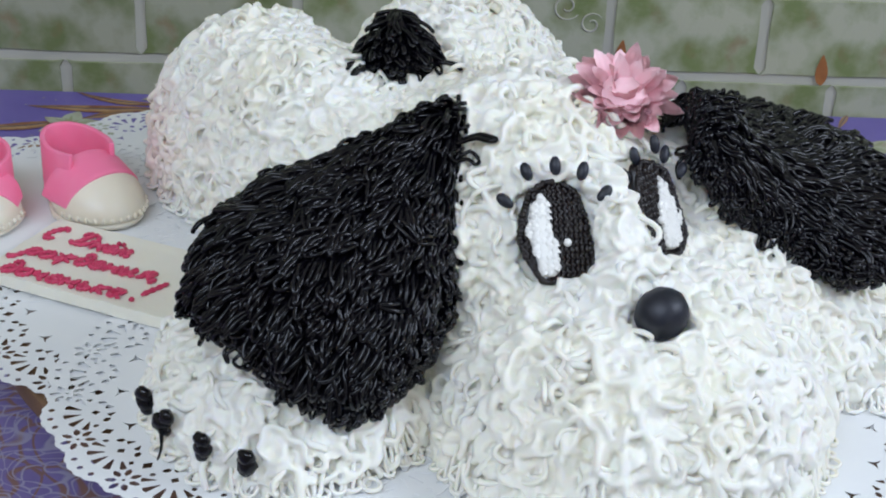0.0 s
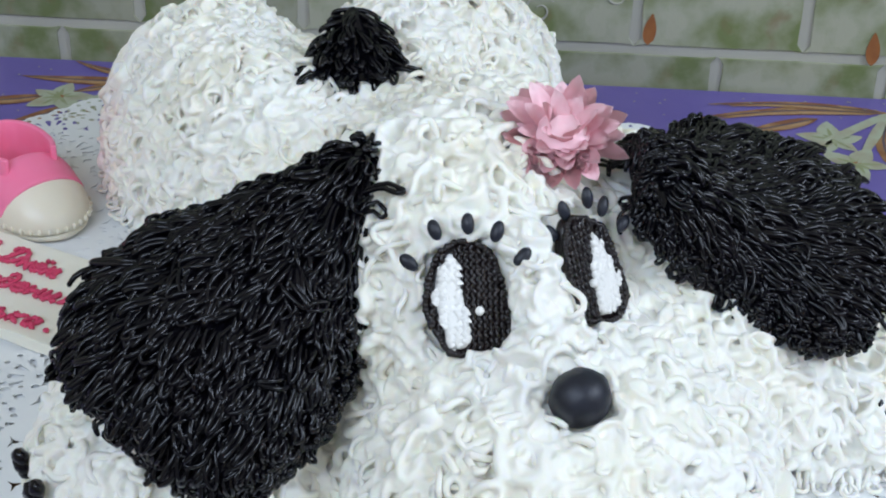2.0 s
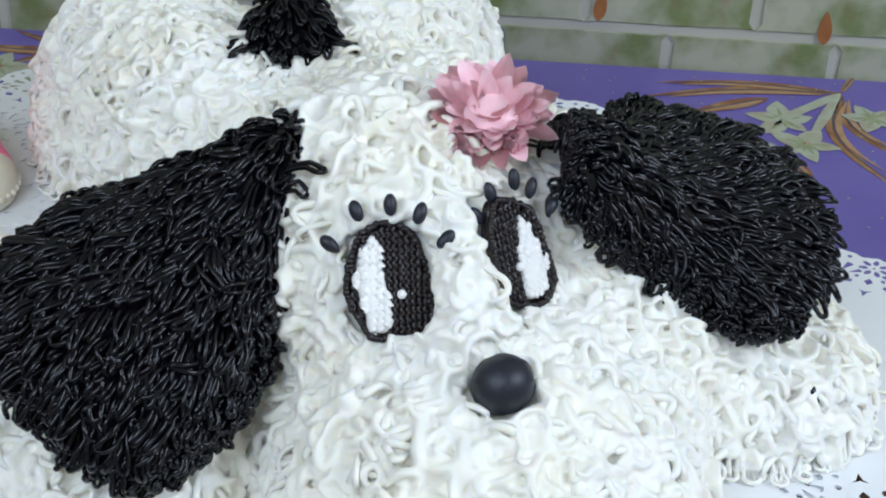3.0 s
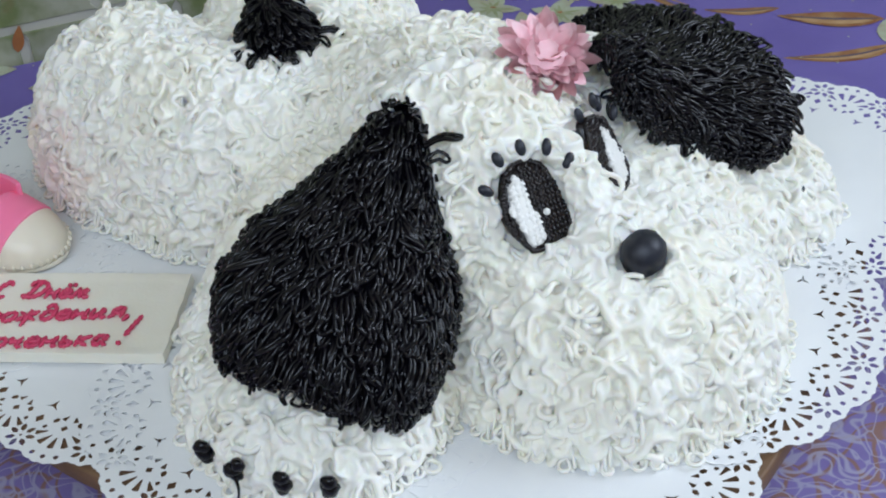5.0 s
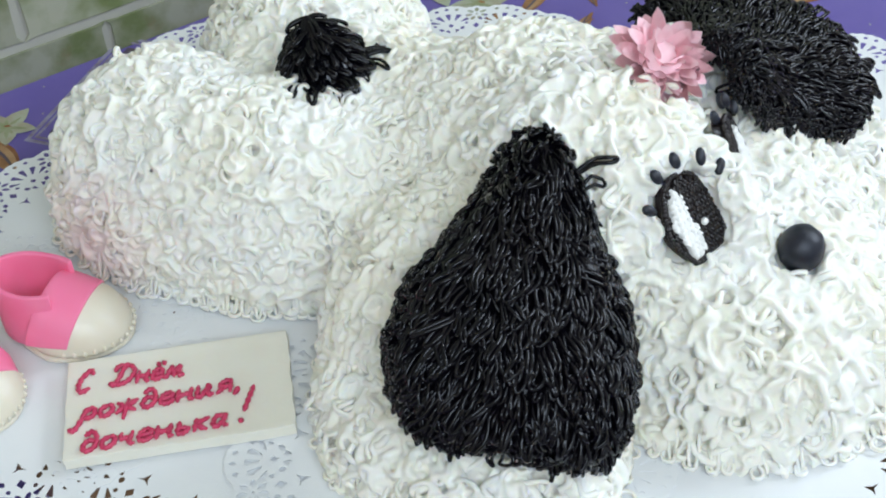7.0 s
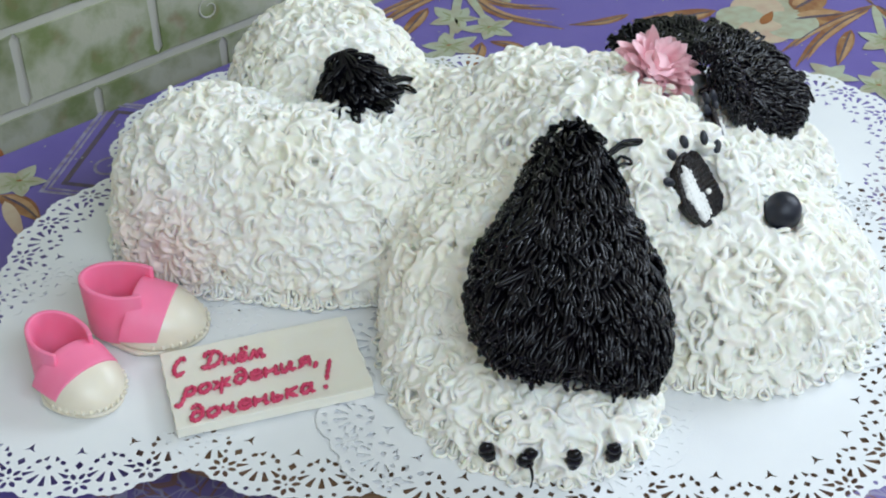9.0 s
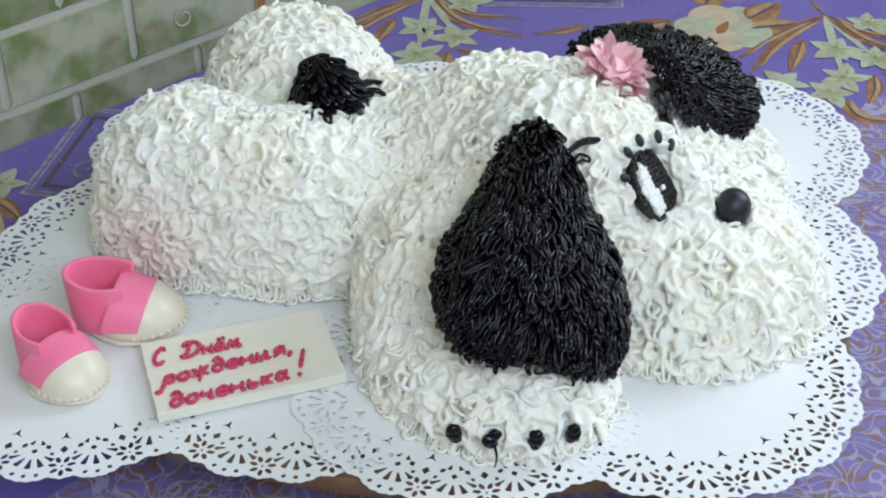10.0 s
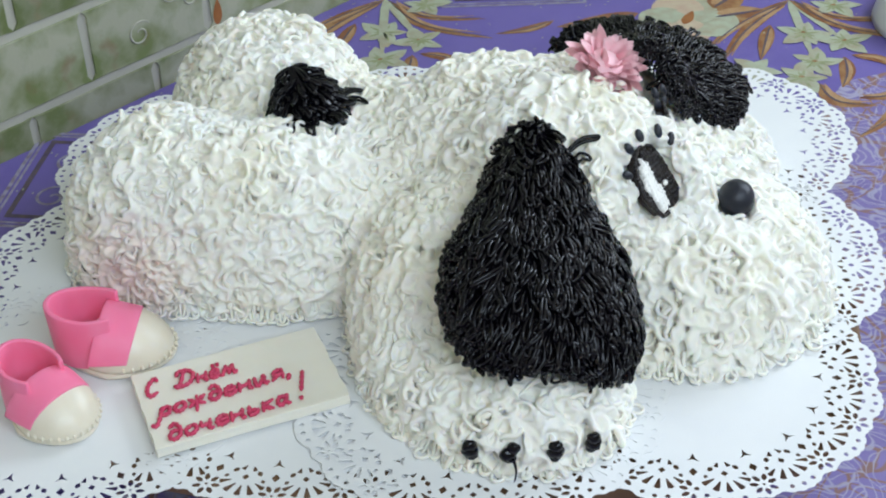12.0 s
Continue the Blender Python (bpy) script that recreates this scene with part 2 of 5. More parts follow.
def smooth_loop(points, steps=5):
    """A closed curve through the points."""
    out, n = [], len(points)
    p = [Vector((x, y, 0)) for x, y in points]
    for i in range(n):
        a, b, c, d = p[i - 1], p[i], p[(i + 1) % n], p[(i + 2) % n]
        for k in range(steps):
            t = k / steps
            q = 0.5 * (2 * b + (c - a) * t + (2 * a - 5 * b + 4 * c - d) * t * t + (3 * b - a - 3 * c + d) * t ** 3)
            out.append((q.x, q.y))
    return out


def curve_through(p, steps):
    """An open smooth curve through places."""
    q = np.concatenate([[2 * p[0] - p[1]], p, [2 * p[-1] - p[-2]]])
    out = []
    for i in range(len(p) - 1):
        a, b, c, d = q[i:i + 4]
        for k in range(steps):
            t = k / steps
            out.append(0.5 * (2 * b + (c - a) * t + (2 * a - 5 * b + 4 * c - d) * t * t + (3 * b - a - 3 * c + d) * t ** 3))
    return np.array(out + [p[-1]])


def rest(points, axes_or_gap, seed):
    """Thins points so that no two lie nearer than the gap."""
    gap, rng = axes_or_gap, np.random.default_rng(seed)
    cells, keep = {}, []
    for i in rng.permutation(len(points)):
        p = points[i]
        key = tuple((p // gap).astype(int))
        near = False
        for dx in (-1, 0, 1):
            for dy in (-1, 0, 1):
                for dz in (-1, 0, 1):
                    for j in cells.get((key[0] + dx, key[1] + dy, key[2] + dz), ()):
                        if ((points[j] - p) ** 2).sum() < gap * gap:
                            near = True
                            break
        if not near:
            cells.setdefault(key, []).append(i)
            keep.append(i)
    return np.array(keep)


def fused(name, pieces, mat, parent, voxel=0.0013, label="", buried=None):
    """One soft skin round all the pieces, as thick cream runs together."""
    raw = mesh_arrays(name, *join(pieces), mat)
    mod = raw.modifiers.new("fuse", "REMESH")
    mod.mode, mod.voxel_size, mod.adaptivity = "VOXEL", voxel, 0.0
    soft = raw.modifiers.new("soften", "SMOOTH")
    soft.factor, soft.iterations = 0.4, 1
    bpy.context.view_layer.update()
    dg = bpy.context.evaluated_depsgraph_get()
    me = bpy.data.meshes.new_from_object(raw.evaluated_get(dg))
    bpy.data.objects.remove(raw)
    v = np.empty(len(me.vertices) * 3, np.float32)
    me.vertices.foreach_get("co", v)
    v = v.reshape(-1, 3)
    q = np.empty(len(me.loops), np.int32)
    me.loops.foreach_get("vertex_index", q)
    q = q.reshape(-1, 4)
    bpy.data.meshes.remove(me)
    if buried is not None:
        q = q[~buried(v)[q].all(1)]
        used = np.unique(q)
        place = np.zeros(len(v), np.int32)
        place[used] = np.arange(len(used))
        v, q = v[used], place[q]
    return mesh_arrays(name, v, q, mat, parent, label)


# ------------------------------------------------------------------ the room
TABLE_Z, FLOOR_Z, CEIL_Z = -0.08, -0.83, 1.85
X0, X1, Y0 = -1.7, 1.9, -2.1


def pierced(name, lay, u0, u1, hole):
    """An unseen added wall with an opening for an area lamp; lay turns along, height and thickness into a place."""
    h0, h1, v0, v1 = hole
    bm = bmesh.new()
    for a, b, c, d in ((u0, h0, FLOOR_Z, CEIL_Z), (h1, u1, FLOOR_Z, CEIL_Z), (h0, h1, FLOOR_Z, v0), (h0, h1, v1, CEIL_Z)):
        made = bmesh.ops.create_cube(bm, size=1)
        for v in made["verts"]:
            v.co = Vector(lay((a + b) / 2 + v.co.x * (b - a), (c + d) / 2 + v.co.z * (d - c), v.co.y))
    bmesh.ops.recalc_face_normals(bm, faces=bm.faces[:])
    tagged(part(name, bm, BOUNCE_PLASTER, smooth=False), "unseen pale plaster wall with a lamp opening, added to bounce light", "wall", kind="structure")


def room():
    tagged(part("floor", box_bm(X0 - 0.1, X1 + 0.1, Y0 - 0.1, 0.1, FLOOR_Z - 0.08, FLOOR_Z), FLOOR, smooth=False),
           "brown lino floor under the table", "floor", kind="structure")
    # ceiling and plaster walls stay out of view, added to bounce light
    tagged(part("ceiling", box_bm(X0 - 0.1, X1 + 0.1, Y0 - 0.1, 0.1, CEIL_Z, CEIL_Z + 0.08), BOUNCE_PLASTER, smooth=False),
           "unseen pale plaster ceiling, added to bounce light", "ceiling", kind="structure")
    back = tagged(part("wall_back", box_bm(X0 - 0.1, X1 + 0.1, 0.0, 0.1, FLOOR_Z, CEIL_Z), MORTAR, smooth=False),
                  "wall faced with greyish green bricks and pale joints", "wall", kind="structure")
    tagged(part("wall_west", box_bm(X0 - 0.1, X0, Y0, 0.0, FLOOR_Z, CEIL_Z), BOUNCE_PLASTER, smooth=False),
           "unseen pale plaster wall, added to bounce light", "wall", kind="structure")
    pierced("wall_south", lambda u, v, w: (u, Y0 - 0.05 + w * 0.1, v), X0 - 0.1, X1 + 0.1, (-1.5, 0.2, 0.95, 1.83))
    pierced("wall_east", lambda u, v, w: (X1 + 0.05 + w * 0.1, u, v), Y0, 0.0, (-1.82, -0.58, 0.76, 1.84))
    return back


WALL = room()


def table():
    top = new("table")
    tagged(top, "wooden table under a purple flowered oilcloth", "table")
    part("tabletop", box_bm(-0.95, 1.15, -1.02, -0.004, TABLE_Z - 0.032, TABLE_Z - 0.002, 0.003), BOARD, top)
    for x in (-0.88, 1.08):
        for y in (-0.95, -0.08):
            part("leg", box_bm(x - 0.03, x + 0.03, y - 0.03, y + 0.03, FLOOR_Z, TABLE_Z - 0.032, 0.004), BOARD, top)
    # the cloth: flat on top, hanging over the front and the ends
    xs = [-0.962, -0.958] + [-0.95 + 2.1 * i / 60 for i in range(61)] + [1.158, 1.162]
    rows = []
    for x in xs:
        row = []
        for y in [-0.006 - 1.014 * j / 40 for j in range(41)]:
            drop = max(0, -0.955 - x, x - 1.155)
            row.append((x, y, TABLE_Z - (0.20 if drop else 0)))
        for k in range(1, 8):
            wave = 0.008 * math.sin(x * 19) * k / 7
            row.append((x, -1.026 - wave, TABLE_Z - 0.004 - 0.045 * k if abs(x - 0.1) < 1.056 else TABLE_Z - 0.20 - 0.02 * k))
        rows.append(row)
    bm = bmesh.new()
    grid = [[bm.verts.new(p) for p in r] for r in rows]
    for a in range(len(xs) - 1):
        for b in range(len(rows[0]) - 1):
            bm.faces.new((grid[a][b], grid[a][b + 1], grid[a + 1][b + 1], grid[a + 1][b]))
    bmesh.ops.recalc_face_normals(bm, faces=bm.faces[:])
    return tagged(part("tablecloth", bm, CLOTH), "shiny purple oilcloth printed with flowers and brown leaves", "tablecloth")


CLOTH_OB = table()


# ------------------------------------------------------------------ board and doilies
def board():
    edge = [(0.02, -0.925), (-0.13, -0.83), (-0.245, -0.73), (-0.305, -0.645), (-0.37, -0.50), (-0.325, -0.365), (-0.19, -0.265),
            (-0.06, -0.215), (0.09, -0.28), (0.25, -0.42), (0.37, -0.58), (0.31, -0.70), (0.19, -0.83)]
    ob = part("cake_board", slab_bm(smooth_loop(edge, 6), -0.018, -0.002, 0.002), BOARD)
    tagged(ob, "dark brown wooden board holding the cake", "cake board")
    stand = new("wooden_stand")
    tagged(stand, "low brown wooden stand under the cake board", "stand")
    for x, y in ((-0.20, -0.60), (0.02, -0.80), (0.24, -0.55), (-0.12, -0.30)):
        part("leg", box_bm(x - 0.016, x + 0.016, y - 0.016, y + 0.016, TABLE_Z, -0.0185, 0.002), BOARD, stand)


board()


def doily_meshes():
    """Round lace paper with real holes: the cut border and the plain middle."""
    cu = bpy.data.curves.new("doily", "CURVE")
    cu.dimensions, cu.fill_mode, cu.extrude = "2D", "BOTH", 0.00022
    n = 16

    def loop(pts):
        s = cu.splines.new("POLY")
        s.points.add(len(pts) - 1)
        for q, (x, y) in zip(s.points, pts):
            q.co = (x, y, 0, 1)
        s.use_cyclic_u = True

    circles = []
    for i in range(n):
        a = 2 * math.pi * i / n
        circles.append((0.1165 * math.cos(a), 0.1165 * math.sin(a), 0.0285))
        b = a + math.pi / n
        circles.append((0.1285 * math.cos(b), 0.1285 * math.sin(b), 0.0135))
    out = []
    for k in range(n * 44):
        t = 2 * math.pi * k / (n * 44)
        c, s = math.cos(t), math.sin(t)
        far = 0.11
        for x, y, r in circles:
            along = x * c + y * s
            off2 = x * x + y * y - along * along
            if off2 < r * r and along > 0:
                far = max(far, along + math.sqrt(r * r - off2))
        far += 0.0011 * abs(math.sin(t * n * 3.5))
        out.append((far * c, far * s))
    loop(out)
    holes = []

    def fits(pts, cx, cy):
        """Keeps a thread of paper between the holes and along the rim."""
        near = [q for hx, hy, q in holes if math.hypot(hx - cx, hy - cy) < 0.02]
        near.append([p for p in out if math.hypot(p[0] - cx, p[1] - cy) < 0.02])
        fine = [(a[0] + (b[0] - a[0]) * k / 4, a[1] + (b[1] - a[1]) * k / 4) for a, b in zip(pts, pts[1:] + pts[:1]) for k in range(4)]
        for q in near:
            closed = q if len(q) > 8 else [(a[0] + (b[0] - a[0]) * k / 4, a[1] + (b[1] - a[1]) * k / 4) for a, b in zip(q, q[1:] + q[:1]) for k in range(4)]
            if any((x - u) ** 2 + (y - v) ** 2 < 0.0007 ** 2 for x, y in fine for u, v in closed):
                return False
        return True

    def hole(r, a, length, width, turn, kind):
        """A hole round the polar place (r, a); turn is measured from the outward way."""
        cx, cy, w = r * math.cos(a), r * math.sin(a), a + turn
        if kind == "leaf":
            shape = [(-0.5, 0), (-0.2, 0.5), (0.25, 0.42), (0.5, 0), (0.25, -0.42), (-0.2, -0.5)]
        elif kind == "wedge":
            shape = [(-0.5, 0.12), (0.42, 0.5), (0.5, 0), (0.42, -0.5), (-0.5, -0.12)]
        elif kind == "diamond":
            shape = [(-0.5, 0), (0, 0.5), (0.5, 0), (0, -0.5)]
        else:
            shape = [(-0.5, 0), (0.15, 0.18), (0.5, 0.5), (0.28, 0), (0.5, -0.5), (0.15, -0.18)]
        for grow in (1.0, 0.85, 0.7):
            l, d = length * grow, width * grow
            pts = [(cx + l * u * math.cos(w) - d * v * math.sin(w), cy + l * u * math.sin(w) + d * v * math.cos(w)) for u, v in shape]
            if fits(pts, cx, cy):
                holes.append((cx, cy, pts))
                loop(pts)
                return

    for i in range(n):
        a, b = 2 * math.pi * i / n, 2 * math.pi * (i + 0.5) / n
        # rosette
        for j in range(7):
            w = 2 * math.pi * j / 7
            dx, dy = 0.0072 * math.cos(w), 0.0072 * math.sin(w)
            hole(math.hypot(0.1295 + dx, dy), b + math.atan2(dy, 0.1295 + dx), 0.0074, 0.0040, w, "leaf")
        hole(0.1295, b, 0.0028, 0.0028, 0, "diamond")
        # fan of slots
        for j in range(5):
            w = radians(-58 + 29 * j)
            dx, dy = 0.0155 * math.cos(w), 0.0155 * math.sin(w)
            hole(math.hypot(0.112 + dx, dy), a + math.atan2(dy, 0.112 + dx), 0.0105, 0.0052, w, "wedge")
        for j in range(7):
            w = radians(-63 + 21 * j)
            dx, dy = 0.0255 * math.cos(w), 0.0255 * math.sin(w)
            hole(math.hypot(0.1145 + dx, dy), a + math.atan2(dy, 0.1145 + dx), 0.0044, 0.0038, w, "leaf")
        hole(0.1135, a, 0.006, 0.0055, 0, "diamond")
        # inner band
        hole(0.1115, b, 0.0085, 0.0065, 0, "diamond")
        for side in (-1, 1):
            hole(0.1085, a + side * 0.085, 0.0058, 0.004, side * 0.6, "leaf")
            hole(0.1045, a + side * 0.036, 0.0052, 0.004, side * 0.4, "wedge")
            hole(0.116, b + side * 0.075, 0.0042, 0.0032, -side * 0.5, "leaf")
        hole(0.0965, b, 0.0085, 0.0105, 0, "star")
    circle = [(0.0885 * math.cos(2 * math.pi * k / 72), 0.0885 * math.sin(2 * math.pi * k / 72)) for k in range(72)]
    loop(circle)
    made = []
    for name in ("lace_border", "centre"):
        if made:
            cu.splines.clear()
            loop(circle)
        tmp = new("doily_curve", cu)
        bpy.context.view_layer.update()
        dg = bpy.context.evaluated_depsgraph_get()
        me = bpy.data.meshes.new_from_object(tmp.evaluated_get(dg))
        bpy.data.objects.remove(tmp)
        me.name = name
        me.materials.clear()
        me.materials.append(PAPER)
        made.append(me)
    return made


DOILY = doily_meshes()


def doily(x, y, layer, turn, lean=(0.0, 0.0)):
    ob = new("paper_doily")
    for me in DOILY:
        new(me.name, me).parent = ob
    tagged(ob, "round white paper doily with a cut lace border, under the cake", "doily", "paper doilies under the cake")
    ob.matrix_world = pose(x, y, -0.0012 + 0.0006 * layer, lean[0], lean[1], turn)
    return ob


for i, (dx, dy) in enumerate(((-0.05, -0.275), (0.10, -0.385), (-0.215, -0.375), (-0.20, -0.578), (-0.335, -0.455), (0.295, -0.598),
                              (0.008, -0.798), (-0.118, -0.692), (0.145, -0.722))):
    doily(dx, dy, i, 7 + 37 * i)

# ------------------------------------------------------------------ the cake
CAKE = new("dog_shaped_cake")
tagged(CAKE, "white whipped cream cake shaped like a lying dog with black ears", "cake")

FACE = np.array([0.074, -0.718, 0.0])          # middle between the eyes, on the board
RIGHT, FRONT = np.array([0.87, 0.49, 0.0]), np.array([0.49, -0.87, 0.0])
HEAD_TURN = np.stack([RIGHT, FRONT, np.array([0.0, 0.0, 1.0])], 1)


def face(u, v, z):
    return FACE + RIGHT * u + FRONT * v + np.array([0, 0, z])


# name, centre, half axes, turn
LUMPS = [
    ("torso", np.array([0.000, -0.482, 0.035]), (0.082, 0.165, 0.083), yaw(18)),
    ("haunch", np.array([-0.160, -0.371, 0.025]), (0.080, 0.074, 0.100), yaw(-21)),
    ("flank", np.array([-0.118, -0.446, 0.036]), (0.120, 0.076, 0.086), yaw(-48)),
    ("haunch", np.array([-0.009, -0.334, 0.050]), (0.080, 0.108, 0.084), yaw(-25)),
    ("neck", np.array([0.050, -0.562, 0.062]), (0.088, 0.095, 0.093), yaw(20)),
    ("head", face(-0.004, -0.082, 0.082), (0.080, 0.084, 0.098), HEAD_TURN),
    ("shoulder", np.array([0.150, -0.640, 0.040]), (0.070, 0.070, 0.060), yaw(30)),
    ("bridge", face(0.000, -0.012, 0.098), (0.024, 0.036, 0.050), HEAD_TURN),
    ("nape", np.array([0.120, -0.605, 0.075]), (0.058, 0.056, 0.072), yaw(30)),
    ("muzzle", face(0.008, 0.019, 0.012), (0.108, 0.105, 0.085), HEAD_TURN),
    ("foreleg", np.array([-0.070, -0.622, 0.030]), (0.070, 0.092, 0.078), yaw(-20)),
    ("forepaw", np.array([-0.102, -0.689, 0.016]), (0.083, 0.111, 0.048), yaw(-9)),
    ("forepaw", np.array([0.230, -0.615, 0.012]), (0.072, 0.078, 0.043), yaw(30)),
]
BLEND = 0.010
EYE_ROOM = ((-0.0052, 0.0067, 0.0210, 0.0285), (0.0015, 0.0055, 0.0250, 0.0310))   # middle and half sizes on the beds
# the beds of the eyes: middle, way up, normal
EYES = [((0.0461, -0.7305, 0.1273), (0, 0, 1), (0.15, -0.853, 0.50)), ((0.0990, -0.7014, 0.1294), (0, 0, 1), (0.70, -0.62, 0.35))]


def field(p):
    """Distance to the softly joined lumps, below zero inside."""
    total = np.zeros(len(p))
    for _, c, ax, turn in LUMPS:
        ax = np.asarray(ax)
        q = (p - c) @ turn
        g = np.linalg.norm(q / ax, axis=1)
        slope = np.linalg.norm(q / ax ** 2, axis=1) / np.maximum(g, 1e-6)
        d = (g - 1) / np.maximum(slope, 1e-6)
        total += np.exp(-np.clip(d, -0.2, 0.5) / BLEND)
    return -BLEND * np.log(total)


def slope_of(p):
    e = 0.0004
    return unit(np.stack([field(p + d) - field(p - d) for d in np.eye(3) * e], 1))


def settle(p, depth=0.0):
    """Moves places onto the joined surface, depth below it, and clear of the eyes."""
    for _ in range(7):
        p = p - slope_of(p) * (np.clip(field(p) + depth, -0.02, 0.02) * 0.9)[:, None]
    for (mid, up, n), (mx, my, hx, hy) in zip(EYES, EYE_ROOM):
        n = unit(np.asarray(n))
        up = unit(np.asarray(up) - n * (n @ np.asarray(up)))
        r = np.cross(up, n)
        o = p - np.asarray(mid)
        x, y, h = o @ r, o @ up, o @ n
        far = np.sqrt(((x - mx) / hx) ** 2 + ((y - my) / hy) ** 2)
        cap = -0.001 - depth + 0.05 * np.clip(far - 1, 0, 9)
        over = np.where((np.abs(h) < 0.04) & (far < 1.6), np.clip(h - cap, 0, 1), 0)
        p = p - n * over[:, None]
    return p


def clear_of_face(p, margin=1.1):
    """Keeps the piping off the eyes and the nose."""
    ok = ((p - np.array([0.098, -0.767, 0.104])) ** 2).sum(1) > 0.0152 ** 2
    for (mid, up, n), (mx, my, hx, hy) in zip(EYES, EYE_ROOM):
        n = unit(np.asarray(n))
        up = unit(np.asarray(up) - n * (n @ np.asarray(up)))
        o = p - np.asarray(mid)
        x, y, h = o @ np.cross(up, n), o @ up, o @ n
        ok &= (((x - mx) / hx) ** 4 + ((y - my) / hy) ** 4 > margin) | (np.abs(h) > 0.03)
    return ok


def face_margin(p):
    """Nought on the eyes and the nose, one away from them."""
    near = np.min([np.linalg.norm(p - np.asarray(c), axis=1) for c in ((0.0455, -0.730, 0.127), (0.0985, -0.700, 0.129), (0.098, -0.767, 0.104))], axis=0)
    return np.clip((near - 0.025) / 0.03, 0, 1)


def off_face(paths, *others):
    """Leaves out strands that would cross the eyes or the nose."""
    m, k, _ = paths.shape
    ok = clear_of_face(paths.reshape(-1, 3), 0.72).reshape(m, k).all(1)
    return (paths[ok], *(o[ok] for o in others))


def spread(lump, gap, seed, margin=1.1):
    """Evenly thinned places on the joined surface near a lump, with their normals."""
    rng = np.random.default_rng(seed)
    _, c, ax, turn = lump
    ax = np.asarray(ax)
    d = unit(rng.normal(size=(24000, 3)))
    area = np.linalg.norm(d / ax, axis=1)
    d = d[rng.random(len(d)) < area / area.max()]
    p = d * ax @ turn.T + c
    ok = (p[:, 2] > 0.002) & (field(p) > -0.016)
    p = settle(p[ok])
    p = p[(p[:, 2] > 0.003) & clear_of_face(p, margin)]
    p = p[rest(p, gap, seed)]
    n = slope_of(p)
    swell = np.array([noise.noise(Vector(q * 62.0)) + 0.5 * noise.noise(Vector(q * 140.0)) for q in p])
    return p + n * (0.0050 * swell * face_margin(p))[:, None], n


def frames(n, rng, p=None, loose=0.55, droop=0.0):
    """A tangent pair for each normal: random, or combed in patches with the strands of one squeeze alike."""
    if p is None:
        a = unit(np.cross(n, rng.normal(size=n.shape)))
        return a, np.cross(n, a)
    way = np.array([noise.noise_vector(Vector(q * 42.0)) for q in p]) + downhill(n) * droop
    a = unit(way - n * (way * n).sum(1)[:, None])
    b = np.cross(n, a)
    turn = rng.normal(0, loose, (len(p), 1)) + np.where(rng.random((len(p), 1)) < 0.2, 1.5, 0)
    a = a * np.cos(turn) + b * np.sin(turn)
    return a, np.cross(n, a)


def downhill(n):
    g = np.array([0, 0, -1.0])
    return unit(g - n * (n @ g)[:, None] + 1e-6)


def curls(p, n, seed, size=1.0, thick=1.0, lift=0.0):
    """Short piped curls: each strand rises from the cake, loops and sinks back."""
    rng = np.random.default_rng(seed)
    m, k = len(p), 10
    a, b = frames(n, rng)
    t = np.linspace(0, 1, k)[None]
    sweep = rng.uniform(2.0, 5.0, (m, 1))
    start = rng.uniform(0, 6.28, (m, 1))
    r0 = rng.uniform(0.0034, 0.0078, (m, 1)) * size
    ang = start + sweep * t
    r = r0 * (0.75 + 0.5 * t)
    tilt = rng.uniform(-0.55, 0.55, (m, 1))
    x, y = r * np.cos(ang), r * np.sin(ang) * rng.uniform(0.45, 1.0, (m, 1))
    z = lift + 0.0008 + 0.0042 * size * np.sin(np.pi * np.clip(t * 1.05, 0, 1)) + tilt * y + rng.uniform(-0.0005, 0.002, (m, 1))
    paths = p[:, None] + a[:, None] * x[..., None] + b[:, None] * y[..., None] + n[:, None] * z[..., None]
    fat = rng.uniform(0.0016, 0.0026, (m, 1)) * thick * (0.1 + 1.05 * np.sin(np.pi * t) ** 0.45)
    return tubes(*off_face(paths, fat), 6)


def drips(p, n, seed, length=0.026, thick=1.0):
    """Longer strands that hang and wriggle down the slope and curl at the end."""
    rng = np.random.default_rng(seed)
    m, k = len(p), 14
    d = downhill(n)
    turn = rng.normal(0, 0.6, (m, 1))
    s0 = np.cross(n, d)
    way = d * np.cos(turn) + s0 * np.sin(turn)
    side = np.cross(n, way)
    t = np.linspace(0, 1, k)[None]
    ln = length * rng.uniform(0.5, 1.25, (m, 1))
    amp = rng.uniform(0.0015, 0.0050, (m, 1))
    curl = rng.uniform(-1, 1, (m, 1)) * 0.009 * np.clip(t - 0.55, 0, 1) ** 1.3 * 2
    x = ln * (t - 0.75 * np.clip(t - 0.62, 0, 1) ** 1.5 * 2.0)
    y = amp * np.sin(t * rng.uniform(4, 9, (m, 1)) + rng.uniform(0, 6.28, (m, 1))) + curl
    z = 0.0008 + 0.0082 * np.sin(np.pi * np.clip(t * 0.98 + 0.02, 0, 1)) ** 0.8 * rng.uniform(0.5, 1.2, (m, 1))
    paths = p[:, None] + way[:, None] * x[..., None] + side[:, None] * y[..., None] + n[:, None] * z[..., None]
    paths[..., 2] = np.maximum(paths[..., 2], 0.0045)
    fat = rng.uniform(0.0015, 0.0024, (m, 1)) * thick * (0.1 + 1.0 * np.sin(np.pi * t) ** 0.35)
    return tubes(*off_face(paths, fat), 6)


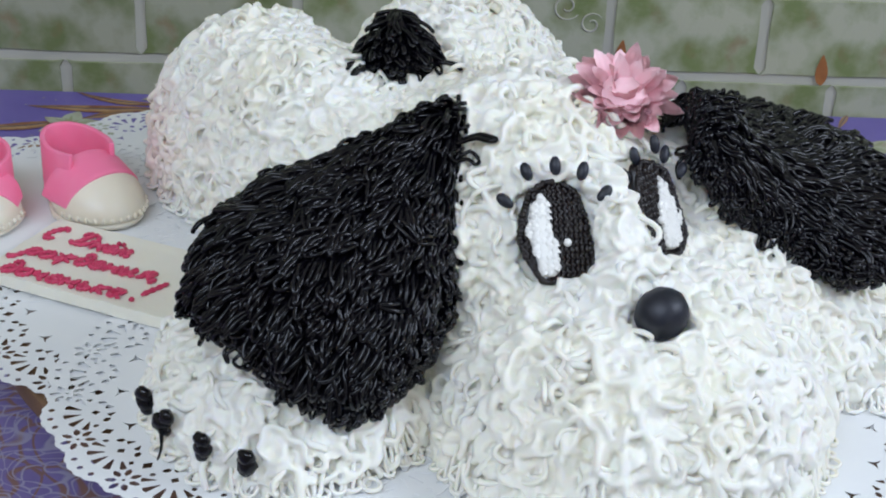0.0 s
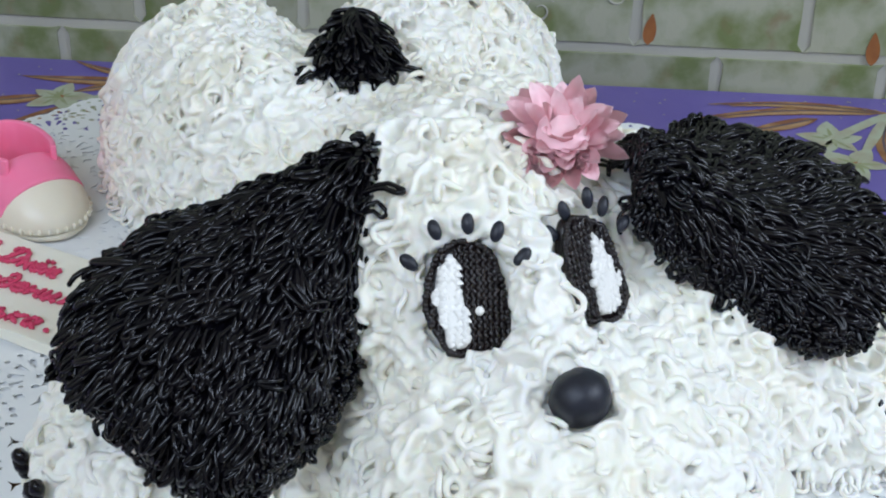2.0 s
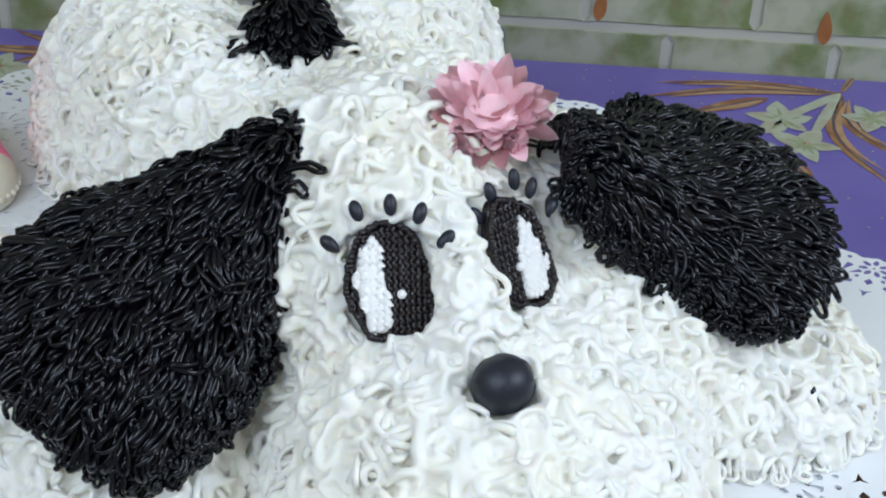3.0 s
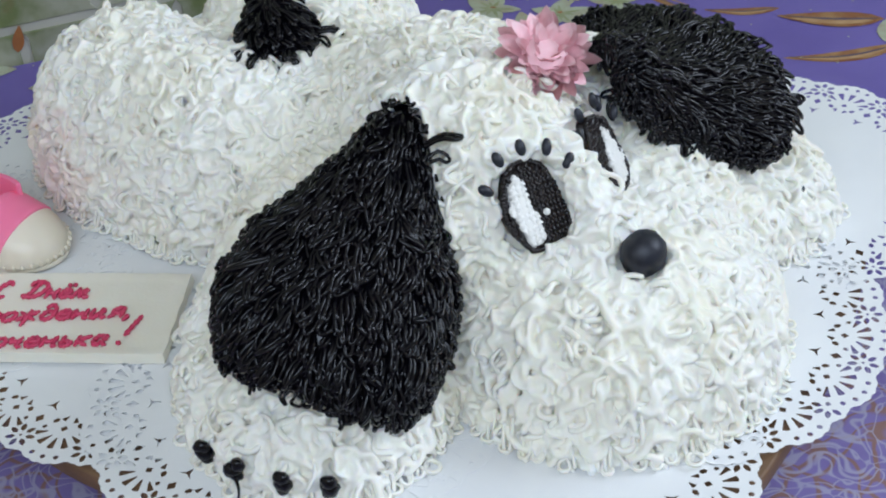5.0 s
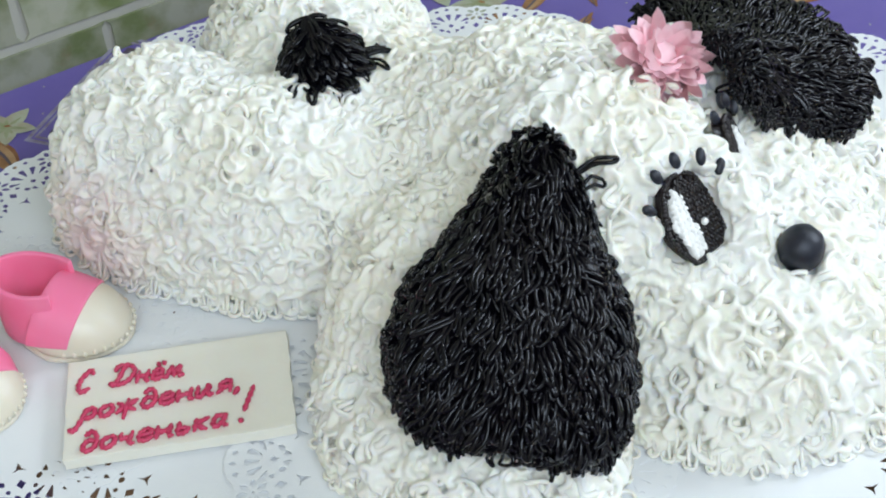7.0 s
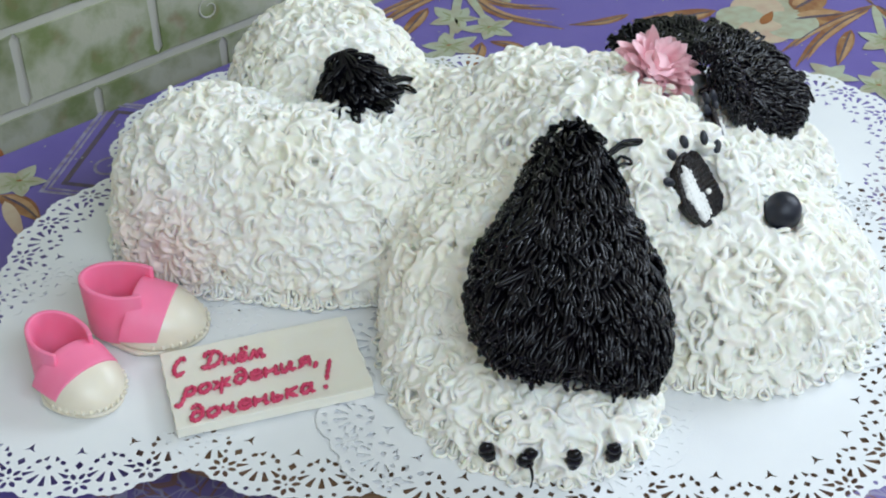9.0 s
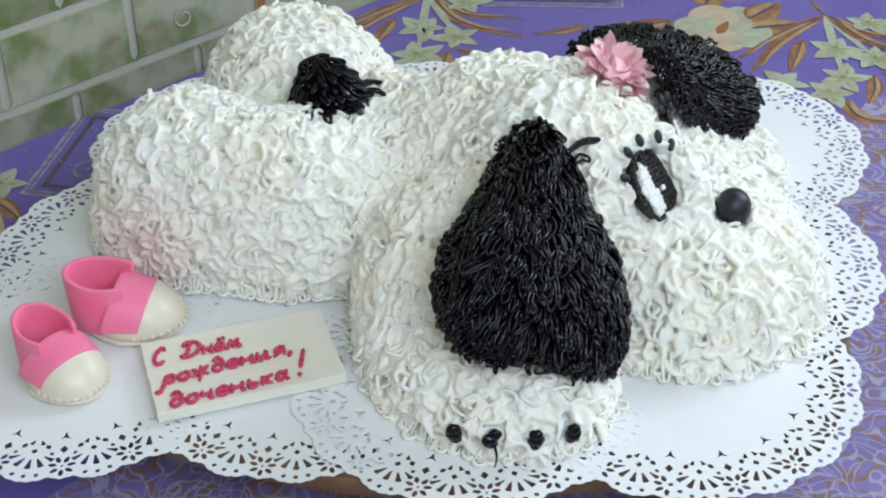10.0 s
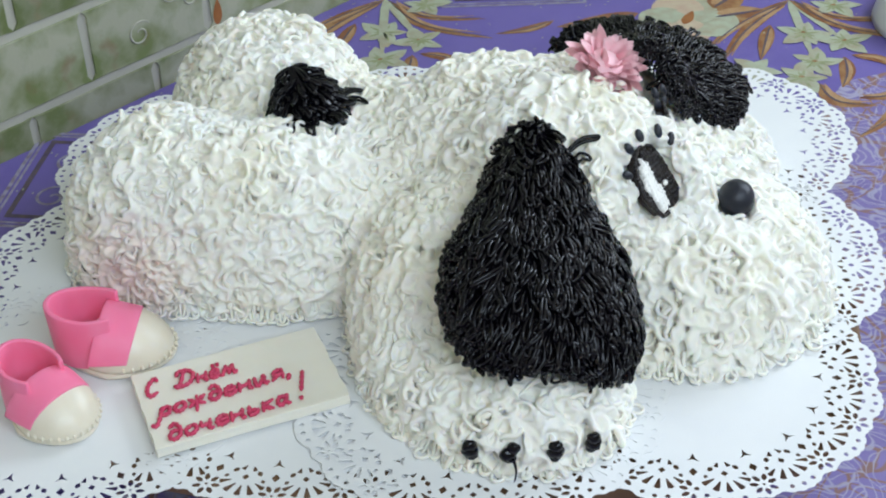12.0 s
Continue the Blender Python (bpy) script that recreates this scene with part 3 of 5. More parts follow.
def ruffles(p, n, seed, size=1.0, stand=1.0, lift=0.0, droop=0.0):
    """Soft squiggles of cream, half sunk into each other; stand above one makes upright frills."""
    rng = np.random.default_rng(seed)
    m, k = len(p), 14
    a, b = frames(n, rng, p, 0.55, droop)
    t = np.linspace(-1, 1, k)[None]
    half = rng.uniform(0.4, 2.3, (m, 1))
    r = rng.uniform(0.0042, 0.0090, (m, 1)) * size
    x = r * np.sin(half * t) / np.maximum(np.sin(np.minimum(half, 1.57)), 0.55)
    y = r * (np.cos(half * t) - 0.6) * rng.uniform(-1.2, 1.2, (m, 1)) + 0.0018 * np.sin(t * rng.uniform(3, 8, (m, 1)) + rng.uniform(0, 6, (m, 1)))
    z = lift - 0.0010 + 0.0035 * (1 - t ** 2) + rng.uniform(-0.0012, 0.0022, (m, 1)) + 0.0035 * np.clip(t, 0, 1) * rng.uniform(-0.3, 1.4, (m, 1))
    paths = p[:, None] + a[:, None] * x[..., None] + b[:, None] * y[..., None] + n[:, None] * z[..., None]
    fat = rng.uniform(0.0017, 0.0030, (m, 1)) * size / stand ** 0.4 * (np.clip(1.0 - t ** 2, 0, 1)) ** 0.35 * (1 - 0.2 * t) + 0.0002
    lean = rng.uniform(-0.3, 0.9, (m, 1))
    lie = unit(n * np.cos(lean) - b * np.sin(lean))
    paths, fat, lie = off_face(paths, fat, lie)
    return tubes(paths, fat, 8, stand, lie)


def rim_loops(seed):
    """Thin rings of cream lying round the foot of the cake."""
    rng = np.random.default_rng(seed)
    pts = []
    for lump in LUMPS:
        _, c, ax, turn = lump
        ang = rng.uniform(0, 6.283, 400)
        q = np.stack([np.cos(ang) * ax[0], np.sin(ang) * ax[1], 0 * ang], 1) @ turn.T + c
        q[:, 2] = 0.006
        pts.append(q)
    p = np.concatenate(pts)
    p = p[np.abs(field(p)) < 0.02]
    for _ in range(6):
        g = slope_of(p)
        g[:, 2] = 0
        p = p - unit(g) * field(p)[:, None]
    p = p[rest(p, 0.0065, seed)]
    g = slope_of(p)
    g[:, 2] = 0
    g = unit(g)
    side = np.stack([-g[:, 1], g[:, 0], 0 * g[:, 0]], 1)
    m, k = len(p), 14
    t = np.linspace(0, 1, k)[None] * rng.uniform(5.0, 7.5, (m, 1)) + 3.14
    r = rng.uniform(0.0026, 0.0052, (m, 1))
    out = rng.uniform(0.007, 0.013, (m, 1)) + r * (np.cos(t) + 1)
    paths = p[:, None] + g[:, None] * out[..., None] + side[:, None] * (r * np.sin(t))[..., None]
    paths[..., 2] = 0.0062 + rng.uniform(0, 0.012, (m, 1)) * np.clip(1 - out / 0.016, 0, 1)
    v, q = tubes(paths, np.repeat(rng.uniform(0.0011, 0.0016, (m, 1)), k, 1), 6)
    t = np.linspace(0, 1, k)[None]
    top = rng.uniform(0.012, 0.030, (m, 1))
    gap = rng.uniform(0.0018, 0.0034, (m, 1))
    fall = np.sin(np.pi * t) ** 0.6
    out = 0.005 + 0.0075 * fall + rng.uniform(0, 0.004, (m, 1))
    hang = p[:, None] + g[:, None] * out[..., None] + side[:, None] * (-gap * np.cos(np.pi * t) + rng.normal(0, 0.003, (m, 1)) * fall)[..., None]
    hang[..., 2] = top - (top - 0.0035) * fall
    v, q = join([(v, q), tubes(hang, np.repeat(rng.uniform(0.0012, 0.0018, (m, 1)), k, 1), 6)])
    ob = mesh_arrays("cream_rim_loops", v, q, CREAM, CAKE)
    ob["kind"] = "stuff"


def build_lumps():
    for i, lump in enumerate(LUMPS):
        name, c, ax, turn = lump
        v, q = ball(c, np.asarray(ax) * 0.99, turn, 40, 60)
        high = field(v) < -0.012
        v = np.where(high[:, None], v, settle(v, 0.0002))
        v[:, 2] = np.maximum(v[:, 2], 0.003)
        droop = 0.8 if name in ("head", "muzzle", "forepaw", "bridge") else 0.0
        trim = []
        if name in ("head", "muzzle", "bridge", "nape", "shoulder"):
            pe, ne = spread(lump, 0.0036, 160 + i, 0.8)
            near = face_margin(pe) < 0.75
            if near.any():
                trim = [ruffles(pe[near], ne[near], 170 + i, 0.6, 1.3, 0.0036, 0.3)]
        big = 1.12 if name in ("head", "muzzle", "bridge", "nape", "shoulder") else 1.0
        p, n = spread(lump, 0.0062, 10 + i)
        p1, n1 = spread(lump, 0.0100 * big, 20 + i)
        p2, n2 = spread(lump, 0.0115 if droop else 0.0130, 30 + i)
        pieces = trim + [(v, q), ruffles(p, n, 50 + i, 1.2, 0.8, 0.0), ruffles(p1, n1, 60 + i, 1.30 * big, 2.6, 0.0040, droop)]
        if name == "muzzle":
            low = p2[:, 2] < 0.092
            pieces.append(curls(p2[~low], n2[~low], 70 + i, 1.25, 1.15))
            pieces.append(drips(p2[low], n2[low], 90 + i, 0.040, 1.35))
            pieces.append(curls(p2[low][::3], n2[low][::3], 71 + i, 1.2, 1.1))
        elif name == "forepaw":
            pieces.append(drips(p2, n2, 90 + i, 0.030, 1.2))
            pieces.append(curls(p2[::3], n2[::3], 70 + i, 1.1, 1.05))
        else:
            low = p2[:, 2] < 0.05
            pieces.append(curls(p2, n2, 70 + i, 1.3, 0.95))
            pieces.append(drips(p2[low], n2[low], 90 + i, 0.024, 1.05))
        p3, n3 = spread(lump, 0.0118 * big, 40 + i)
        pieces.append(curls(p3, n3, 110 + i, 1.25 * big, 0.95 * big, 0.0040))
        body = fused(name, pieces, CREAM, CAKE, 0.00135, "", lambda w: ((field(w) < -0.008) & (face_margin(w) > 0.3)) | (w[:, 2] < 0.0032))
        p4, n4 = spread(lump, 0.0120 if droop else 0.0135, 130 + i)
        if droop:
            low = p4[:, 2] < (0.10 if name == "muzzle" else 0.2)
            strands = [drips(p4[low] + n4[low] * 0.002, n4[low], 140 + i, 0.028, 0.95), curls(p4[~low], n4[~low], 150 + i, 1.2, 0.9, 0.0036)]
        else:
            strands = [curls(p4, n4, 150 + i, 1.15, 0.82, 0.0036)]
        fine = mesh_arrays("cream_strands", *join([q for q in strands if len(q[0])]), CREAM, body)
        fine["kind"] = "stuff"


build_lumps()
rim_loops(9)


def kiss(center, r, high, seed):
    """A larger swirled peak of cream on top of the piping."""
    rng = np.random.default_rng(seed)
    t = np.linspace(0, 1, 60)
    a = rng.uniform(0, 6.28) + 15.0 * t
    k = r * (1 - t) ** 0.8
    path = np.stack([center[0] + k * np.cos(a), center[1] + k * np.sin(a), center[2] + high * t ** 1.2], 1)
    mesh_arrays("cream_peak", *tubes(path[None], (r * 0.62 * (1 - t) ** 0.55 + 0.0006)[None], 10), CREAM, CAKE)


kiss((0.021, -0.601, 0.158), 0.0085, 0.023, 500)


# ------------------------------------------------------------------ black icing
def hairpins(p, n, way, seed, length, width, thick, lift=0.006, bend=0.30, loose=0.28, short=1.0):
    """Narrow loops of icing that leave the surface, wander along way and turn back."""
    rng = np.random.default_rng(seed)
    m, k = len(p), 15
    turn = rng.normal(0, loose, (m, 1))
    side0 = np.cross(n, way)
    w = unit(way * np.cos(turn) + side0 * np.sin(turn))
    side = np.cross(n, w)
    t = np.linspace(0, 1, k)[None]
    ln = length * rng.uniform(0.55, 1.25, (m, 1)) * short
    wd = width * rng.uniform(0.5, 1.5, (m, 1))
    ang = np.pi * t
    along = np.sin(ang) ** 0.8
    x = ln * along
    y = -wd * np.cos(ang) * (0.3 + 0.8 * np.sin(ang))
    y = y + ln * rng.normal(0, bend, (m, 1)) * along ** 2 + 0.0014 * np.sin(along * rng.uniform(3, 8, (m, 1)) + rng.uniform(0, 6, (m, 1)))
    z = -0.0030 * (1 - np.sin(ang)) ** 4 + 0.0010 + lift * rng.uniform(0.4, 1.3, (m, 1)) * (np.sin(ang) - 0.72 * np.sin(ang) ** 4) + rng.uniform(-0.0006, 0.0012, (m, 1))
    paths = p[:, None] + w[:, None] * x[..., None] + side[:, None] * y[..., None] + n[:, None] * z[..., None]
    fat = np.repeat(rng.uniform(0.85, 1.2, (m, 1)) * thick, k, 1)
    return tubes(paths, fat, 5)


EAR_LONG = (0.0, 0.020, 0.045, 0.080, 0.120, 0.160, 0.195, 0.220, 0.233)


def ear(label, top, e1, e2, n, seed, long, wide, high, bow):
    """A drop-shaped pad that hangs from its top along e1; e2 points to the face, wide gives the half widths to the face and away."""
    top, e1, e2, n = (np.asarray(a, float) for a in (top, e1, e2, n))
    e1 = unit(e1)
    n = unit(n - e1 * (n @ e1))
    e2 = unit(e2 - e1 * (e2 @ e1) - n * (e2 @ n))
    ss, ws = EAR_LONG, (np.asarray(wide[0]) + np.asarray(wide[1])) / 2

    def surface(s, w):
        """Places for s along and w in -1..1 across."""
        half = np.where(w > 0, np.interp(s, ss, wide[0]), np.interp(s, ss, wide[1]))
        tail = np.clip((0.236 - s) / 0.06, 0, 1) ** 0.5 * np.clip((s + 0.012) / 0.03, 0, 1) ** 0.5
        h = -0.014 + (0.034 * high + 0.008) * np.sqrt(np.clip(1 - w * w, 0, 1)) * (0.45 + 0.55 * tail)
        h = h * np.clip((0.240 - s) / 0.03, 0.0, 1) + bow * np.sin(np.pi * np.clip(s / 0.232, 0, 1))
        return top + e1 * (s * long)[..., None] + e2 * (half * w)[..., None] + n * h[..., None]

    sg, wg = np.meshgrid(np.linspace(0, 0.232, 40), np.linspace(-1, 1, 30), indexing="ij")
    wg = np.sin(wg * np.pi / 2)
    P = surface(sg, wg)
    v = P.reshape(-1, 3)
    q = np.array([(a * 30 + b, a * 30 + b + 1, (a + 1) * 30 + b + 1, (a + 1) * 30 + b) for a in range(39) for b in range(29)])
    low = (P - n * 0.003).reshape(-1, 3)
    pad = mesh_arrays("ear", *join([(v, q), (low, q[:, ::-1])]), DARK, CAKE, label)
    rng = np.random.default_rng(seed)

    def sow(count, gap, s0):
        s, w = rng.uniform(0.0, 0.229, count), np.sin(rng.uniform(-np.pi / 2, np.pi / 2, count))
        keep = rng.random(count) < np.interp(s, ss, ws) / 0.079
        s, w = s[keep], w[keep]
        p = surface(s, w)
        k = rest(p, gap, s0)
        s, w, p = s[k], w[k], p[k]
        ds = surface(s + 0.002, w) - surface(s - 0.002, w)
        dw = surface(s, np.clip(w + 0.03, -1, 1)) - surface(s, np.clip(w - 0.03, -1, 1))
        nn = unit(np.cross(ds, dw))
        nn *= np.sign((nn * (p - (top + e1 * (s * long)[:, None] - n * 0.02))).sum(1))[:, None]
        flow = unit(e1 * 0.62 + e2 * (w * 0.55)[:, None] + unit(p - top) * 0.35)
        flow = unit(flow - nn * (flow * nn).sum(1)[:, None])
        short = np.clip((1 - np.abs(w)) / 0.22, 0.35, 1) * np.clip((0.235 - s) / 0.03, 0.4, 1) * np.clip((s + 0.008) / 0.035, 0.35, 1)
        return p, nn, flow, short[:, None]

    p, nn, flow, short = sow(14000, 0.0050, seed)
    pieces = [hairpins(p, nn, flow, seed, 0.028, 0.0034, 0.00138, 0.0075, 0.16, 0.14, short)]
    p, nn, flow, short = sow(5000, 0.0080, seed + 1)
    pieces.append(hairpins(p, nn, flow, seed + 2, 0.024, 0.0042, 0.00130, 0.0100, 0.24, 0.24, short))
    strands = mesh_arrays("icing_strands", *join(pieces), DARK, pad)
    strands["kind"] = "stuff"
    # rows of loops hanging round the rim
    pieces = []
    for row, (edge, size) in enumerate(((0.90, 0.013), (0.97, 0.012), (0.998, 0.010))):
        m = 90
        s = np.concatenate([np.linspace(0.004, 0.228, m)] * 2) + rng.uniform(-0.001, 0.001, 2 * m)
        w = np.concatenate([np.full(m, -edge), np.full(m, edge)])
        p = surface(s, w)
        face_on = unit(e2 * np.sign(w)[:, None] + n * 0.25)
        out = unit(-n * 0.75 + e1 * (0.35 + 0.4 * (s > 0.2))[:, None] + e2 * (w * 0.15)[:, None])
        out = unit(out - face_on * (out * face_on).sum(1)[:, None])
        pieces.append(hairpins(p, face_on, out, seed + 5 + row, size, 0.0030, 0.00130, 0.0035, 0.3, 0.3))
    w = np.linspace(-1, 1, 26)
    p = surface(np.full(26, 0.002), w)
    back = np.tile(-e1, (26, 1))
    pieces.append(hairpins(p, back, np.tile(-n, (26, 1)), seed + 9, 0.016, 0.0030, 0.00110, 0.002, 0.3, 0.3))
    pieces.append(hairpins(p + n * 0.004, back, np.tile(-n, (26, 1)), seed + 10, 0.010, 0.0030, 0.00110, 0.003, 0.3, 0.4))
    rim = mesh_arrays("icing_fringe", *join(pieces), DARK, pad)
    rim["kind"] = "stuff"
    return pad


def stray_loops(seed, spots):
    """Single loose loops of icing that stand off the ear."""
    for i, (p, way, n, ln, wd) in enumerate(spots):
        p, n = np.array([p]), unit(np.array([n], float))
        v, q = hairpins(p, n, unit(np.array([way], float)), seed + i, ln, wd, 0.0015, 0.004, 0.08, 0.1)
        mesh_arrays("icing_loop", v, q, DARK, CAKE, "loose loop of black icing")


ear("glossy black piped icing", (-0.0128, -0.6404, 0.1528), (-0.595, -0.694, -0.406), (0.804, -0.514, -0.300), (-0.001, -0.505, 0.863), 201, 0.845,
    ((0.0111, 0.0238, 0.0369, 0.0489, 0.0656, 0.0724, 0.0702, 0.0586, 0.015), (0.0170, 0.0213, 0.0290, 0.0450, 0.0650, 0.0720, 0.0650, 0.0470, 0.0150)), 1.283, 0.003)
ear("glossy black piped icing", (0.1218, -0.6528, 0.1781), (0.858, 0.324, -0.399), (0.244, -0.940, -0.239), (0.452, -0.107, 0.886), 202, 0.734,
    ((0.0216, 0.0320, 0.0374, 0.0403, 0.0511, 0.0697, 0.0658, 0.0371, 0.0074), (0.0112, 0.0209, 0.0339, 0.0569, 0.0945, 0.0919, 0.0811, 0.0457, 0.0093)), 0.666, -0.025)
stray_loops(300, [((-0.015, -0.690, 0.171), (0.88, -0.40, 0.16), (0, -0.4, 1), 0.025, 0.0034), ((-0.016, -0.697, 0.164), (0.90, -0.15, -0.10), (0.1, -0.5, 0.8), 0.019, 0.0056)])


def tail():
    base, tip = np.array([-0.052, -0.440, 0.106]), np.array([-0.056, -0.4225, 0.1600])
    axis = unit(tip - base)
    a = unit(np.cross(axis, (1, 0, 0)))
    b = np.cross(axis, a)
    length = np.linalg.norm(tip - base)
    hs = np.linspace(0, 1, 12)
    prof = 0.031 * np.clip(1 - hs ** 1.3, 0, 1) ** 0.72 + 0.001
    ang = np.arange(20) * 2 * np.pi / 20
    v = np.array([base + axis * h * length + (a * math.cos(t) + b * math.sin(t)) * r for h, r in zip(hs, prof) for t in ang])
    q = np.array([(i * 20 + j, i * 20 + (j + 1) % 20, (i + 1) * 20 + (j + 1) % 20, (i + 1) * 20 + j) for i in range(11) for j in range(20)])
    core = mesh_arrays("tail", v, q, DARK, CAKE, "glossy black piped icing")
    rng = np.random.default_rng(77)
    h, t = rng.uniform(0, 1, 1500), rng.uniform(0, 6.28, 1500)
    r = 0.031 * np.clip(1 - h ** 1.3, 0, 1) ** 0.72 + 0.001
    rad = a * np.cos(t)[:, None] + b * np.sin(t)[:, None]
    p = base + axis * (h * length)[:, None] + rad * r[:, None]
    n = unit(rad + axis * (0.3 + h)[:, None])
    k = rest(p, 0.0046, 78)
    p, n, rad, h = p[k], n[k], rad[k], h[k]
    way = unit(-axis + rad * 0.5 - n * (-(n @ axis) + 0.5 * (rad * n).sum(1))[:, None])
    strands = mesh_arrays("icing_strands", *hairpins(p, n, way, 79, 0.019, 0.0022, 0.0014, 0.0035, 0.18, 0.16), DARK, core)
    strands["kind"] = "stuff"
    # splayed ends over the back
    t = np.linspace(0.0, 6.28, 26)[:-1]
    rad = a * np.cos(t)[:, None] + b * np.sin(t)[:, None]
    p = base + rad * 0.024 + axis * 0.017
    ends = mesh_arrays("icing_ends", *hairpins(p, np.tile(axis, (25, 1)), unit(rad - axis * 0.35), 80, 0.025, 0.0044, 0.0015, 0.006), DARK, core)
    ends["kind"] = "stuff"


tail()


# ------------------------------------------------------------------ the face
def bead(center, r, squash=(1, 1, 1), turn=None):
    return ball(center, np.asarray(squash) * r, turn, 8, 10)


def blob(name, center, axes, turn, mat, parent, label="", seed=0, rough=0.08):
    v, q = ball((0, 0, 0), axes, None, 12, 16)
    v = np.array([p * (1 + rough * noise.noise(Vector(p * 160) + Vector((seed * 3.1, 0, 0)))) for p in v])
    if turn is not None:
        v = v @ np.asarray(turn).T
    return mesh_arrays(name, v + np.asarray(center), q, mat, parent, label)


blob("nose", (0.098, -0.767, 0.104), (0.0158, 0.0145, 0.0150), HEAD_TURN, FONDANT_BLACK, CAKE, "matt black fondant ball", 3, 0.07)


def in_poly(x, y, poly):
    hit = False
    for (x0, y0), (x1, y1) in zip(poly, poly[1:] + poly[:1]):
        if (y0 > y) != (y1 > y) and x < (x1 - x0) * (y - y0) / (y1 - y0) + x0:
            hit = not hit
    return hit


def eye(center, up, n, outline, white, seed):
    """An oval of dark beads with a white stripe and a small highlight; outlines in mm on the eye's own plane."""
    center, up, n = (np.asarray(a, float) for a in (center, up, n))
    n = unit(n)
    up = unit(up - n * (up @ n))
    r = np.cross(up, n)
    rng = random.Random(seed)

    def at(x, y, h):
        return center + (r * x + up * y) * 0.001 + n * h

    def pad_mesh(poly, h, low):
        ring = smooth_loop(poly, 4)
        if sum(a[0] * b[1] - a[1] * b[0] for a, b in zip(ring, ring[1:] + ring[:1])) < 0:
            ring = ring[::-1]
        m = len(ring)
        cx, cy = sum(x for x, _ in ring) / m, sum(y for _, y in ring) / m
        vs = [at(x, y, low) for x, y in ring] + [at(x * 0.97, y * 0.97, h * 0.6) for x, y in ring]
        vs += [at(cx + (x - cx) * 0.8, cy + (y - cy) * 0.88, h) for x, y in ring] + [at(cx + (x - cx) * 0.3, cy + (y - cy) * 0.45, h * 1.1) for x, y in ring]
        qs = [(k * m + i, k * m + (i + 1) % m, (k + 1) * m + (i + 1) % m, (k + 1) * m + i) for k in range(3) for i in range(m)]
        qs += [(3 * m + i, 3 * m + i + 1, 3 * m + m - 2 - i, 3 * m + m - 1 - i) for i in range(m // 2 - 1)]
        return np.array(vs), np.array(qs)

    pieces = [pad_mesh(outline, 0.0016, -0.006)]
    ring = smooth_loop(outline, 7)
    for x, y in ring:
        pieces.append(bead(at(x + rng.uniform(-.4, .4), y + rng.uniform(-.4, .4), 0.0016), rng.uniform(0.0016, 0.0022)))
    def ropes(inside, step, fat, height):
        """Wriggling upright lines of icing laid side by side within an outline."""
        for i in range(-11, 12):
            run = []
            for j in range(-15, 23):
                x, y = i * step + rng.uniform(-.3, .3), j * 1.9
                if inside(x, y):
                    run.append(at(x + (0.75 if j % 2 else -0.75), y, height + rng.uniform(0, 0.0007)))
                if (not inside(x, y) or j == 22) and run:
                    if len(run) > 2:
                        fine = curve_through(np.array(run), 3)
                        pieces.append(tubes(fine[None], np.full((1, len(fine)), fat * rng.uniform(0.88, 1.12)), 6))
                    run = []

    ropes(lambda x, y: in_poly(x, y, outline) and not in_poly(x, y, white), 2.9, 0.00145, 0.0019)
    ob = mesh_arrays("eye", *join(pieces), DARK_BROWN, CAKE, "dark brown icing eye with a white stripe")
    pieces = [pad_mesh(white, 0.0047, 0.0)]
    ropes(lambda x, y: in_poly(x, y, white), 3.6, 0.0023, 0.0030)
    mesh_arrays("eye_white", *join(pieces), WHITE_ICING, ob, "white cream stripe")
    mesh_arrays("highlight", *bead(at(0, 0, 0.0046), 0.0024), WHITE_ICING, ob, "small white dot")
    return at


EYE_L = [(-5.2, 34.5), (-18.2, 29.7), (-25.1, 13.9), (-25.8, -0.8), (-19.2, -14.3), (-13.1, -21.2), (0.4, -20.2), (15.3, -17.3), (14.1, -3.8), (10.6, 17.2), (5.8, 28.3)]
WHITE_L = [(-15.1, 28.5), (-10.8, 26.0), (-9.1, 12.5), (-6.8, -1.0), (-5.7, -13.3), (-8.2, -18.8), (-16.8, -17.5), (-17.9, -9.5), (-22.2, 5.3), (-21.0, 17.5)]
EYE_R = [(-3.5, 35.3), (10.1, 29.5), (17.9, 21.1), (22.1, 1.4), (24.0, -16.6), (15.3, -24.2), (1.0, -21.6), (-11.5, -13.2), (-13.6, 1.7), (-12.5, 13.8), (-10.1, 26.2)]
WHITE_R = [(7.6, 25.1), (12.5, 17.7), (19.0, -1.4), (17.3, -16.1), (10.2, -20.8), (0.6, -17.3), (1.1, -6.4), (3.6, 10.4)]
N_L, N_R = np.array([0.15, -0.853, 0.50]), np.array([0.70, -0.62, 0.35])
eye((0.0461, -0.7310, 0.1276), (0, 0, 1), N_L, EYE_L, WHITE_L, 1)
at_right = eye((0.1000, -0.7030, 0.1299), (0, 0, 1), N_R, EYE_R, WHITE_R, 2)


def lash(p, root, n, size):
    """A black drop pointing away from the eye."""
    way = unit(np.asarray(p) - np.asarray(root))
    n = unit(np.asarray(n))
    way = unit(way - n * (way @ n))
    turn = np.stack([way, np.cross(n, way), n], 1)
    p = np.asarray(p) + n * 0.003
    return blob("eyelash", p, size, turn, FONDANT_BLACK, CAKE, "black fondant drop", int(abs(p[0]) * 9000), 0.1)


